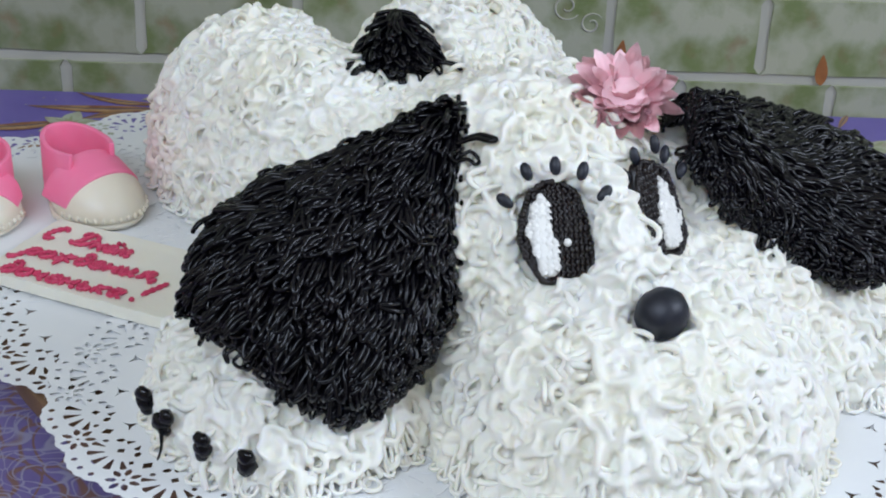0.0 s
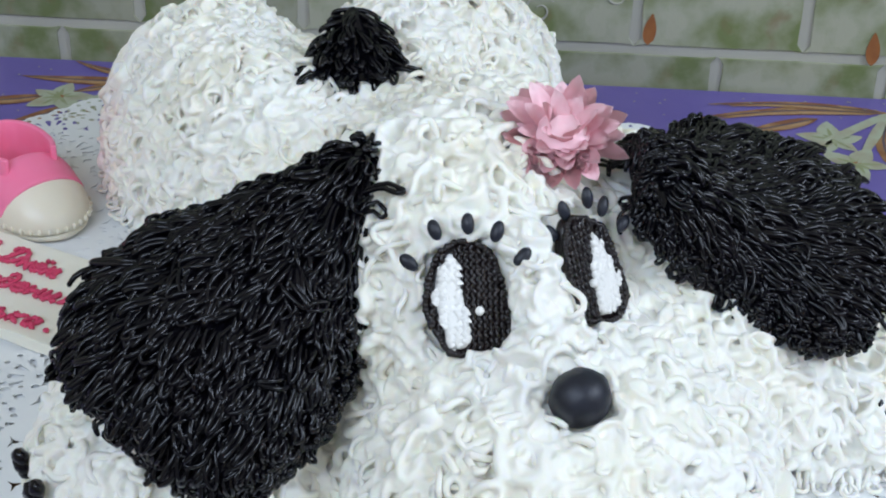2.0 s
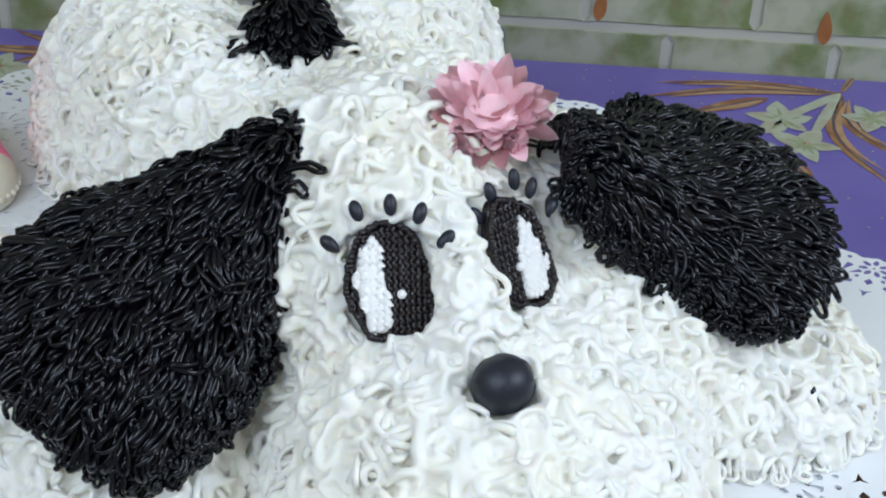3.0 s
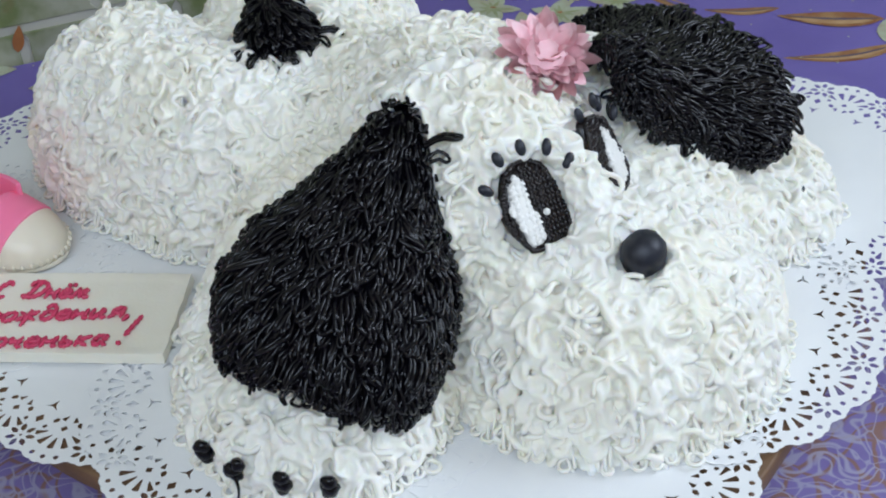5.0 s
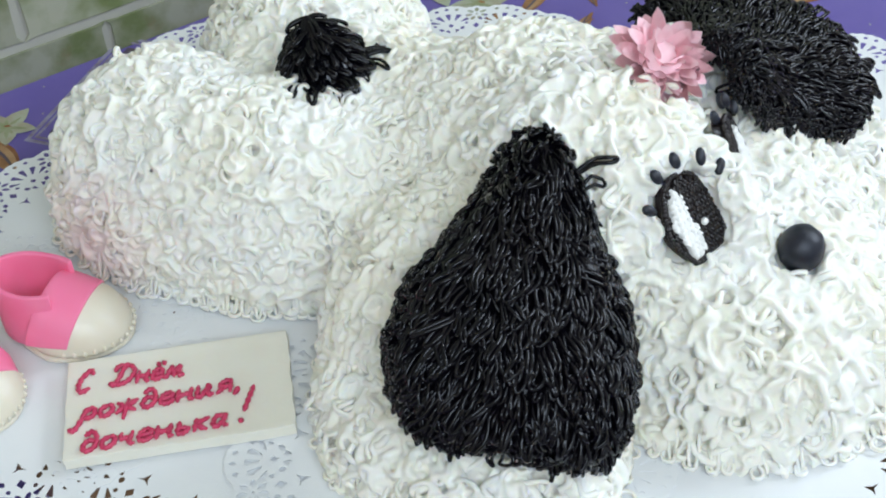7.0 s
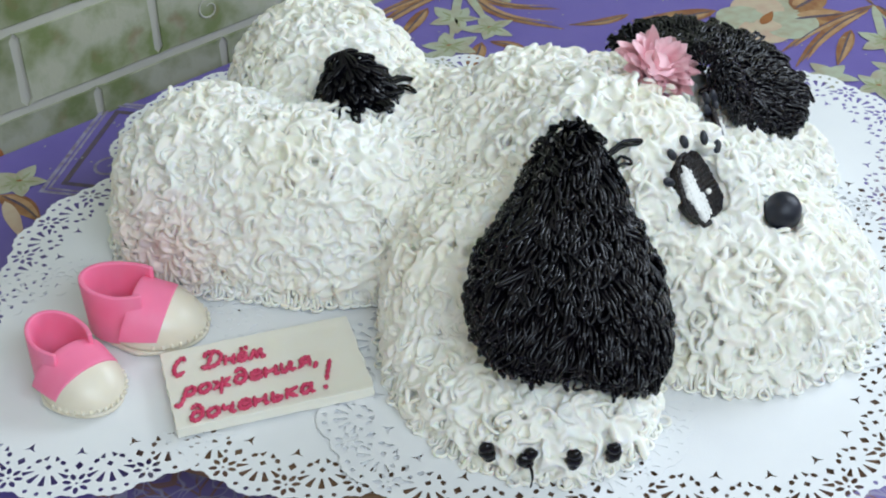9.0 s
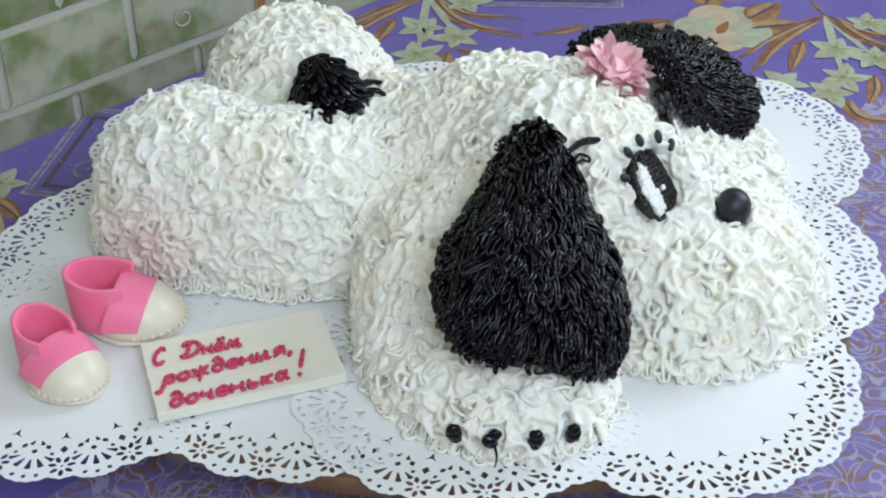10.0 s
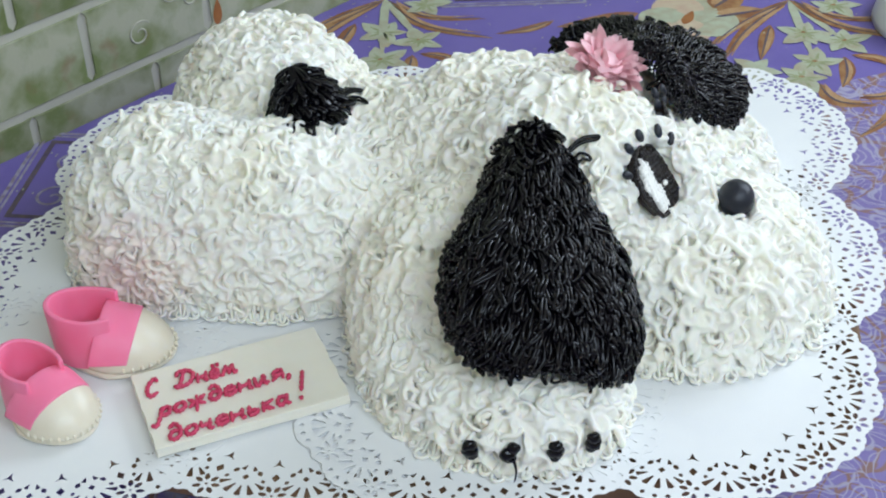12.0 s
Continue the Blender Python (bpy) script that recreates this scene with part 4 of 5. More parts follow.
for p in ((0.010, -0.724, 0.149), (0.022, -0.715, 0.163), (0.038, -0.712, 0.166), (0.053, -0.718, 0.166), (0.066, -0.721, 0.154)):
    lash(np.array(p), (0.042, -0.735, 0.128), N_L, (0.0056, 0.0034, 0.0030))
for p in ((0.0792, -0.7026, 0.1571), (0.0851, -0.6943, 0.1662), (0.0965, -0.6903, 0.1720), (0.1054, -0.6765, 0.1600), (0.1164, -0.6771, 0.1507)):
    lash(np.array(p) - unit(N_R) * 0.002, at_right(4, 2, 0), N_R, (0.0056, 0.0033, 0.0028))


def claw(p, out, seed, size=1.0, tail=0.0):
    """A rough black blob, some with a drawn-out tip."""
    rng = np.random.default_rng(seed)
    out = unit(np.asarray(out, float))
    up = np.array([0, 0, 1.0])
    side = np.cross(up, out)
    turn = np.stack([side, out, up], 1)
    pieces = []
    for k, (dz, r) in enumerate(((0.0035, 0.0046), (-0.001, 0.0054), (-0.0045, 0.0040))):
        v, q = ball((0, 0, 0), np.array([r * 1.05, r * 0.8, r]) * size, None, 9, 12)
        v = np.array([w * (1 + 0.28 * noise.noise(Vector(w * 260) + Vector((seed * 3.1 + k, 0, 0)))) for w in v])
        shift = side * rng.normal(0, 0.0011) + out * rng.uniform(0, 0.001) + up * dz * size
        pieces.append((v @ turn.T + p + shift, q))
    if tail:
        t = np.linspace(0, 1, 7)[:, None]
        path = p + out * (0.004 + 0.004 * t) + side * 0.002 * np.sin(t * 3) - up * (0.003 + tail * t)
        pieces.append(tubes(path[None], (0.0014 * (1 - 0.6 * t[:, 0]))[None], 6))
    return mesh_arrays("claw", *join(pieces), DARK, CAKE, "black icing claw")


for i, (p, tail_len) in enumerate((((-0.187, -0.747, 0.028), 0), ((-0.1715, -0.7725, 0.030), 0.018), ((-0.148, -0.793, 0.029), 0), ((-0.121, -0.807, 0.028), 0))):
    claw(np.array(p) + np.array((-0.0036, -0.0050, 0.001)), (-0.6, -0.8, 0), 5 + i, 1.12, tail_len)
for i, p in enumerate(((0.267, -0.671, 0.036), (0.284, -0.642, 0.034))):
    claw(np.array(p), (0.7, -0.7, 0), 15 + i, (1.25, 0.8)[i])
for i, p in enumerate(((-0.2475, -0.3640, 0.0295), (-0.2480, -0.3760, 0.0240))):
    claw(np.array(p), (-0.9, 0.3, 0), 25 + i, (0.8, 0.45)[i])


# ------------------------------------------------------------------ the pink flower
def petal_mesh(length, width, cup, curl):
    bm = bmesh.new()
    rows = []
    for i in range(9):
        t = i / 8
        w = width * (0.35 + 1.3 * t) * (1 - t) ** 0.75 * 1.5 + 0.0004
        lift = curl * t * t
        row = []
        for j in range(7):
            u = j / 3 - 1
            row.append(bm.verts.new((length * t, w * u, lift + cup * abs(u) ** 1.6 * w + 0.0006 * math.sin(9 * t + 3 * u))))
        rows.append(row)
    for a, b in zip(rows, rows[1:]):
        for j in range(6):
            bm.faces.new((a[j], a[j + 1], b[j + 1], b[j]))
    bmesh.ops.solidify(bm, geom=bm.faces[:], thickness=0.0011)
    bmesh.ops.recalc_face_normals(bm, faces=bm.faces[:])
    me = bpy.data.meshes.new("petal")
    bm.to_mesh(me)
    bm.free()
    me.materials.append(PINK_CREAM)
    me.shade_smooth()
    me.set_sharp_from_angle(angle=radians(50))
    return me


def flower():
    root = new("cream_flower")
    tagged(root, "pink whipped cream flower with pointed petals on the cake", "flower")
    root.matrix_world = look((0.083, -0.640, 0.176), (0.083 - 0.12, -0.640 + 1.1, 0.176 - 2.0)) @ Matrix.Scale(0.99, 4)
    rng = random.Random(4)
    outer, mid, inner = petal_mesh(0.024, 0.0062, 0.35, -0.001), petal_mesh(0.025, 0.0060, 0.35, -0.003), petal_mesh(0.024, 0.0054, 0.4, -0.003)
    for me, count, tip, r in ((outer, 14, 12, 0.011), (outer, 13, 34, 0.010), (mid, 11, 54, 0.008), (inner, 7, 72, 0.005)):
        for i in range(count):
            ob = new("petal", me)
            ob.parent = root
            a = 360 * i / count + rng.uniform(-9, 9)
            ob.matrix_basis = pose(0, 0, 0.006, 0, 0, a) @ pose(r, 0, 0, 0, -tip + rng.uniform(-8, 8), 0)
            k = rng.uniform(0.85, 1.15)
            ob.scale = (k, rng.uniform(0.9, 1.15), 1)
    v, q = ball((0, 0, 0.005), (0.018, 0.018, 0.013))
    mesh_arrays("flower_base", v, q, PINK_CREAM, root)
    small = petal_mesh(0.013, 0.0052, 0.9, 0.007)
    for cx, cy in ((-0.018, -0.016), (0.010, -0.020)):
        for i in range(6):
            ob = new("petal", small)
            ob.parent = root
            ob.matrix_basis = pose(cx, cy, 0.004, 0, 0, 60 * i + cx * 900) @ pose(0.001, 0, 0, 0, -58, 0)


flower()


# ------------------------------------------------------------------ booties
def sheet(name, rows, thick, mat, root, label):
    """A bent sheet of fondant through rows of places, with softened edges."""
    bm = bmesh.new()
    grid = [[bm.verts.new(p) for p in r] for r in rows]
    for a, b in zip(grid, grid[1:]):
        for k in range(len(a) - 1):
            bm.faces.new((a[k], b[k], b[k + 1], a[k + 1]))
    bmesh.ops.recalc_face_normals(bm, faces=bm.faces[:])
    bmesh.ops.solidify(bm, geom=bm.faces[:], thickness=thick)
    ob = part(name, bm, mat, root, label)
    mod = ob.modifiers.new("edge", "BEVEL")
    mod.width, mod.segments, mod.limit_method = 0.0012, 3, "ANGLE"
    return ob


def bootie(x, y, turn, size, flip):
    """Toe along +x; the cuff wraps the heel and its two flaps cross on the instep."""
    root = new("baby_bootie")
    tagged(root, "pink fondant baby bootie with an ivory stitched toe", "bootie", "pair of fondant booties")
    root.matrix_world = pose(x, y, 0.0042, 0, 0, turn) @ Matrix.Scale(size, 4)
    length, half = 0.096, 0.0335
    ring = []
    for i in range(48):
        t = 2 * math.pi * i / 48
        cx, sy = math.cos(t), math.sin(t)
        w = half * (1.0 if cx > 0 else 1.0 - 0.30 * min(1, -cx * 1.6))
        ring.append((length * 0.5 + length * 0.5 * cx, w * sy * (1 - 0.05 * cx * cx)))
    part("sole", slab_bm(ring, 0.0, 0.0042, 0.0015), IVORY, root)
    # a full, domed toe cap that runs back under the flaps
    v, q = ball((0, 0, 0), (1, 1, 1), None, 24, 40)
    back = np.clip((v[:, 0] + 1.0) / 0.8, 0, 1) ** 0.7
    px = 0.0565 + 0.0385 * v[:, 0]
    py = 0.0322 * v[:, 1] * (1 + 0.03 * v[:, 0])
    pz = 0.0045 + 0.0345 * np.maximum(v[:, 2], 0) ** 0.9 * (1 - 0.30 * np.clip(v[:, 0], -0.3, 1)) * back
    mesh_arrays("toe_cap", np.stack([px, py, pz], 1), q, IVORY, root, "ivory fondant toe cap")
    for i in range(17):
        t = radians(-84 + 168 * i / 16)
        bm = bmesh.new()
        m = pose(0.0568 + 0.0392 * math.cos(t), 0.0326 * math.sin(t), 0.0075, 0, 0, math.degrees(t)) @ Matrix.Diagonal((0.0016, 0.0016, 0.0024, 1))
        bmesh.ops.create_icosphere(bm, subdivisions=2, radius=1, matrix=m)
        part("stitch", bm, IVORY, root)
    # the wrap round the heel, leaning out a little, higher behind
    rows = []
    for i in range(40):
        t = radians(52 + 256 * i / 39)
        ex, ey = math.cos(t), math.sin(t) * flip
        top = 0.047 + 0.004 * max(0, -ex)
        rows.append([(0.0330 + 0.0305 * ex * (1 + 0.07 * h) * (1 + 0.04 * max(0, ex)), 0.0245 * ey * (1 - 0.04 * h), 0.0035 + (top - 0.0035) * h) for h in (0, 0.2, 0.4, 0.6, 0.8, 1.0)])
    sheet("cuff", rows, 0.0040, PINK_FONDANT, root, "pink fondant cuff")
    # two flaps over the instep, the outer one ending in a blunt point low on the other side
    for lay, (start, end, wide0, wide1, shift) in enumerate(((72, -40, 0.0125, 0.0100, 0.000), (-80, 76, 0.0150, 0.0128, 0.002))):
        rows = []
        for i in range(24):
            t = i / 23
            ang = radians(start + (end - start) * t)
            mid = 0.0455 + shift + 0.0085 * math.cos(ang) + 0.004 * t
            wid = wide0 + (wide1 - wide0) * t
            col = []
            for k in range(7):
                u = k / 3 - 1
                cut = 1 - 0.55 * max(0, t - 0.86) / 0.14 * (1 if u < 0 else 0.25)
                xx = mid + wid * u * cut
                r = 1.0 - 0.115 * max(0, (xx - 0.046) / 0.014)
                ry, rz = (0.0308 + 0.0034 * lay) * (0.55 + 0.45 * r), (0.0352 + 0.0036 * lay) * r
                col.append((xx, flip * ry * math.sin(ang), 0.0045 + rz * max(0.0, math.cos(ang)) ** 0.85))
            rows.append(col)
        sheet("flap", rows, 0.0034, PINK_FONDANT, root, "pink fondant flap")


bootie(-0.317, -0.413, -46, 1.03, 1)
bootie(-0.364, -0.427, -84, 0.93, 1)


# ------------------------------------------------------------------ the greeting plaque
# pen strokes of the letters, small letters one unit high: width, then strokes of x,y places
PEN = {
    "С": (1.0, "0.9,1.6 0.6,1.9 0.15,1.3 0.1,0.5 0.45,0 0.95,0.25"),
    "Д": (2.2, "0.1,0.2 0.5,0.0 0.7,0.5 0.9,1.9|0.2,1.5 0.4,1.9 1.3,1.85 1.9,1.2 1.6,0.3 0.9,0.0 0.1,0.2"),
    "н": (1.1, "0,1 0.05,0|0.05,0.5 0.8,0.55|0.8,1 0.8,0.1 1.0,0"),
    "ё": (1.0, "0.1,0.5 0.8,0.6 0.55,1 0.15,0.8 0.1,0.2 0.5,0 0.9,0.25|0.25,1.5 0.27,1.52 0.29,1.5|0.7,1.55 0.72,1.57 0.74,1.55"),
    "м": (1.7, "0,0.05 0.2,0.15 0.45,1 0.75,0.15 1.05,1 1.25,0.1 1.55,0.1"),
    "р": (1.05, "0.3,1 0.15,0 -0.15,-0.9 -0.45,-0.75|0.2,0.6 0.6,1 0.9,0.7 0.75,0.15 0.25,0.1"),
    "о": (1.0, "0.5,1 0.1,0.7 0.15,0.15 0.5,0 0.85,0.4 0.75,0.85 0.5,1"),
    "ж": (1.35, "0,0.95 0.4,0.5 0.05,0.05|0.6,1.15 0.55,-0.6|1.15,1 0.7,0.5 1.15,0.05"),
    "д": (1.05, "0.75,0.85 0.3,0.95 0.1,0.35 0.45,0 0.85,0.4 0.8,1.2 0.45,1.75 0.1,1.5"),
    "е": (1.0, "0.1,0.5 0.8,0.6 0.55,1 0.15,0.8 0.1,0.2 0.5,0 0.9,0.25"),
    "и": (1.15, "0,1 0.05,0.1 0.35,0.05 0.7,1 0.72,0.1 1.0,0.05"),
    "я": (1.0, "0.85,0 0.75,1 0.3,0.95 0.15,0.65 0.4,0.45 0.75,0.5|0.4,0.45 0.05,0"),
    "ч": (1.0, "0.05,1 0.1,0.55 0.65,0.6|0.7,1 0.65,0.1 0.9,0"),
    "ь": (0.9, "0.1,1 0.1,0.1 0.5,0 0.7,0.35 0.15,0.5"),
    "к": (0.95, "0.1,1 0.1,0|0.8,1 0.15,0.5 0.8,0"),
    "а": (1.1, "0.75,0.85 0.3,1 0.1,0.4 0.35,0 0.7,0.4 0.8,1 0.75,0.2 1.0,0"),
    ",": (0.4, "0.2,0.1 0.15,-0.15 0.05,-0.4"),
    "!": (0.5, "0.45,2.4 0.35,1.6 0.25,0.8|0.15,0.05 0.2,0.1 0.25,0.05"),
}


def handwriting(text):
    """Pen lines of a word and its width."""
    lines, x = [], 0.0
    for letter in text:
        wide, strokes = PEN[letter]
        for stroke in strokes.split("|"):
            lines.append([(x + float(q.split(",")[0]), float(q.split(",")[1])) for q in stroke.split()])
        x += wide + 0.12
    return lines, x


def plaque():
    root = new("greeting_plaque")
    tagged(root, "white chocolate plaque with raspberry icing birthday greeting in Cyrillic", "plaque")
    root.matrix_world = pose(-0.2475, -0.5615, 0.0042, 0, 0, -24)
    w, h, th = 0.149, 0.089, 0.0078
    bm = box_bm(-w / 2, w / 2, -h / 2, h / 2, 0, th)
    bmesh.ops.subdivide_edges(bm, edges=bm.edges[:], cuts=14, use_grid_fill=True)
    for v in bm.verts:
        edge = max(abs(v.co.x) / (w / 2), abs(v.co.y) / (h / 2))
        if edge > 0.985:
            k = 1 + 0.018 * noise.noise(v.co * 160)
            v.co.x, v.co.y = v.co.x * k, v.co.y * k
            if v.co.z > th * 0.9:
                v.co.z += 0.0012 + 0.0010 * noise.noise(v.co * 230)
        v.co.z += 0.0003 * noise.noise(v.co * 60)
    slab = part("plaque_slab", bm, CARD, root)
    mod = slab.modifiers.new("edge", "BEVEL")
    mod.width, mod.segments, mod.limit_method = 0.0009, 2, "ANGLE"
    # words: text, place of the line on the slab, its width, height of a small letter, slope
    for text, x, y, wide, tall, lean in (("С", -0.0690, 0.0140, 0.0100, 0.0100, 0), ("Днём", -0.0470, 0.0160, 0.052, 0.0090, 0), ("рождения,", -0.0655, -0.0120, 0.108, 0.0090, 4),
                                         ("доченька", -0.0640, -0.0400, 0.097, 0.0092, 3), ("!", 0.0375, -0.0345, 0.006, 0.0125, 0)):
        lines, end = handwriting(text)
        k = wide / end
        pieces = []
        for line in lines:
            pts = np.array([(px * k + 0.25 * py * tall, py * tall, 0.0) for px, py in line])
            fine = curve_through(pts, 6)
            fine[:, 2] = 0.0009
            fat = 0.00172 + 0.00040 * np.sin(np.arange(len(fine)) * 1.9 + line[0][0])
            fat[0] = fat[-1] = 0.0007
            pieces.append(tubes(fine[None], fat[None], 7))
            for e in (fine[0], fine[-1]):
                pieces.append(ball(e, (0.0013, 0.0013, 0.0012), None, 6, 8))
        ob = mesh_arrays("lettering", *join(pieces), LETTER, root, "raspberry icing letters")
        ob.matrix_basis = pose(x, y, th + 0.0006, 0, 0, lean)


plaque()


# ------------------------------------------------------------------ bowl at the end of the table
def bowl():
    """A squat round pot turned over, its base slightly sunk."""
    prof = [(0.096, 0.0), (0.100, 0.002), (0.0985, 0.010), (0.094, 0.028), (0.086, 0.041), (0.074, 0.047), (0.066, 0.0485), (0.060, 0.0465), (0.02, 0.046)]
    bm = bmesh.new()
    rings = [[bm.verts.new((r * math.cos(2 * math.pi * i / 48), r * math.sin(2 * math.pi * i / 48), z)) for i in range(48)] for r, z in prof]
    for a, b in zip(rings, rings[1:]):
        for i in range(48):
            bm.faces.new((a[i], a[(i + 1) % 48], b[(i + 1) % 48], b[i]))
    bm.faces.new(rings[0][::-1])
    bm.faces.new(rings[-1])
    bmesh.ops.recalc_face_normals(bm, faces=bm.faces[:])
    ob = part("bowl", bm, BOWL)
    ob.matrix_world = pose(0.806, -0.602, TABLE_Z + 0.0008)
    tagged(ob, "round white enamel bowl standing upside down on the oilcloth", "bowl")


bowl()


def dish():
    """A small saucer with something brown in it."""
    root = new("small_dish")
    tagged(root, "small white dish with brown filling on the oilcloth", "dish")
    root.matrix_world = pose(0.759, -0.2755, TABLE_Z + 0.0008)
    prof = [(0.030, 0.0), (0.033, 0.001), (0.047, 0.012), (0.0525, 0.018), (0.054, 0.0192), (0.0535, 0.0178), (0.046, 0.010), (0.030, 0.004)]
    for name, shape, mat in (("dish_body", prof, BOWL), ("filling", [(0.001, 0.0105), (0.030, 0.0115), (0.0462, 0.0122), (0.0455, 0.0108)], PRINT_BROWN)):
        bm = bmesh.new()
        rings = [[bm.verts.new((r * math.cos(2 * math.pi * i / 40), r * math.sin(2 * math.pi * i / 40), z)) for i in range(40)] for r, z in shape]
        for a, b in zip(rings, rings[1:]):
            for i in range(40):
                bm.faces.new((a[i], a[(i + 1) % 40], b[(i + 1) % 40], b[i]))
        bm.faces.new(rings[0][::-1])
        bm.faces.new(rings[-1])
        bmesh.ops.recalc_face_normals(bm, faces=bm.faces[:])
        part(name, bm, mat, root)


dish()


# ------------------------------------------------------------------ prints on the oilcloth
PRINTED = []


def flat_print(name, polys, mat, layer, label=""):
    """Printed shapes lying on the cloth; polys are outlines of plan places."""
    PRINTED.append(name)
    bm = bmesh.new()
    z = TABLE_Z + 0.0002 + (0.00015 * layer + 0.00003 * (len(PRINTED) % 23) if layer >= 0 else 0)
    for i, poly in enumerate(polys):
        f = bm.faces.new([bm.verts.new((x, y, z + 0.00004 * (i % 9))) for x, y in poly])
        bm.normal_update()
        if f.normal.z < 0:
            f.normal_flip()
    ob = part(name, bm, mat, CLOTH_OB, label, smooth=False)
    if len(polys) > 100:
        ob["kind"] = "stuff"


def leaf_shape(x0, y0, x1, y1, width, bend=0.0, steps=9):
    """A pointed leaf from its stalk to its tip, bowed sideways."""
    dx, dy = x1 - x0, y1 - y0
    ln = math.hypot(dx, dy)
    nx, ny = -dy / ln, dx / ln
    left, right = [], []
    for i in range(steps + 1):
        t = i / steps
        w = width * math.sin(math.pi * t ** 0.75) ** 0.9 * 0.5 + 0.0005
        cx = x0 + dx * t + nx * bend * math.sin(math.pi * t)
        cy = y0 + dy * t + ny * bend * math.sin(math.pi * t)
        left.append((cx + nx * w, cy + ny * w))
        right.append((cx - nx * w, cy - ny * w))
    return left + right[::-1]


def printed_leaf(x0, y0, x1, y1, width, bend, layer):
    """A brown leaf with a lighter stripe and a dark rib."""
    flat_print("printed_leaf", [leaf_shape(x0, y0, x1, y1, width, bend)], PRINT_BROWN, layer, "brown printed leaf")
    dx, dy = x1 - x0, y1 - y0
    ln = math.hypot(dx, dy)
    ox, oy = -dy / ln * width * 0.16, dx / ln * width * 0.16
    flat_print("leaf_stripe", [leaf_shape(x0 + dx * 0.10 + ox, y0 + dy * 0.10 + oy, x1 - dx * 0.12 + ox, y1 - dy * 0.12 + oy, width * 0.36, bend * 0.9)], PRINT_TAN, layer + 1.2)
    flat_print("leaf_rib", [leaf_shape(x0 + dx * 0.04, y0 + dy * 0.04, x1 - dx * 0.05, y1 - dy * 0.05, width * 0.10, bend)], PRINT_DARK, layer + 2.4)


def star_flower(x, y, r, seed, layer=2):
    rng = random.Random(seed)
    turn = rng.uniform(0, 72)
    petals = []
    for i in range(5):
        a, k = radians(turn + 72 * i + rng.uniform(-9, 9)), r * rng.uniform(0.8, 1.1)
        petals.append(leaf_shape(x, y, x + k * math.cos(a), y + k * math.sin(a), k * rng.uniform(0.50, 0.62), rng.uniform(-0.002, 0.002)))
    flat_print("printed_flower", petals, PRINT_PALE, layer, "pale green printed flower")
    streaks = []
    for i in range(10):
        a, k = radians(turn + 36 * i + rng.uniform(-8, 8)), r * (0.62 if i % 2 == 0 else 0.4) * rng.uniform(0.8, 1.1)
        streaks.append(leaf_shape(x, y, x + k * math.cos(a), y + k * math.sin(a), r * 0.09))
    flat_print("petal_streak", streaks, PRINT_OLIVE, layer + 0.6)
    flat_print("flower_heart", [[(x + r * 0.13 * math.cos(t), y + r * 0.13 * math.sin(t)) for t in np.linspace(0, 6.283, 9)[:-1]]], PRINT_RUST, layer + 1)


def spray(fx, fy, turn, seed):
    """A tuft of long brown leaves with star flowers among them."""
    c, s = math.cos(radians(turn)), math.sin(radians(turn))

    def at(u, v):
        return fx + u * c - v * s, fy + u * s + v * c

    leaves = [(0.018, 0.036, 0, 0, 0.006, 0.0), (0, 0, -0.171, 0.001, 0.013, -0.008), (0, 0, -0.185, -0.031, 0.016, -0.010), (-0.07, -0.02, -0.147, -0.060, 0.017, 0.0),
              (0, 0, 0.045, -0.130, 0.012, -0.022), (0, 0, 0.014, -0.170, 0.014, -0.024), (-0.070, -0.132, -0.064, -0.196, 0.016, 0.010), (-0.079, -0.128, -0.140, -0.164, 0.018, 0.004),
              (-0.150, -0.137, -0.149, -0.214, 0.022, -0.020), (-0.074, -0.202, -0.221, -0.234, 0.018, 0.016), (-0.149, -0.190, -0.080, -0.212, 0.014, -0.012)]
    for i, (u0, v0, u1, v1, w, bend) in enumerate(leaves):
        printed_leaf(*at(u0, v0), *at(u1, v1), w, bend, i % 2)
    for k, (u, v) in enumerate(((0.022, -0.050), (-0.062, -0.062), (-0.047, -0.109), (-0.172, -0.069), (-0.112, -0.110), (-0.152, -0.119))):
        star_flower(*at(u, v), 0.035, seed + k)
    for u, v in ((-0.062, -0.062), (-0.047, -0.109), (-0.112, -0.110)):
        flat_print("printed_stalk", [leaf_shape(*at(0, 0), *at(u, v), 0.010)], PRINT_PALE, 1)


def peony(x, y, r, seed):
    rng = random.Random(seed)
    for ring, (count, k, w) in enumerate(((5, 1.0, 1.0), (4, 0.62, 0.8))):
        for i in range(count):
            a = radians(360 / count * i + ring * 40 + rng.uniform(-10, 10))
            cx, cy = x + r * k * 0.5 * math.cos(a), y + r * k * 0.5 * math.sin(a)
            ring_pts = smooth_loop([(cx + r * 0.52 * k * w * math.cos(t) * rng.uniform(0.88, 1.1), cy + r * 0.52 * k * w * math.sin(t) * rng.uniform(0.88, 1.1)) for t in np.linspace(0, 6.283, 9)[:-1]], 3)
            flat_print("printed_petal", [ring_pts], PRINT_PEACH if (i + ring) % 2 else PRINT_PALE, 1 + 0.3 * i + 1.5 * ring, "pale peach printed petal")
    flat_print("flower_heart", [leaf_shape(x - r * 0.3, y - r * 0.1, x + r * 0.25, y + r * 0.1, r * 0.2)], PRINT_RUST, 5)


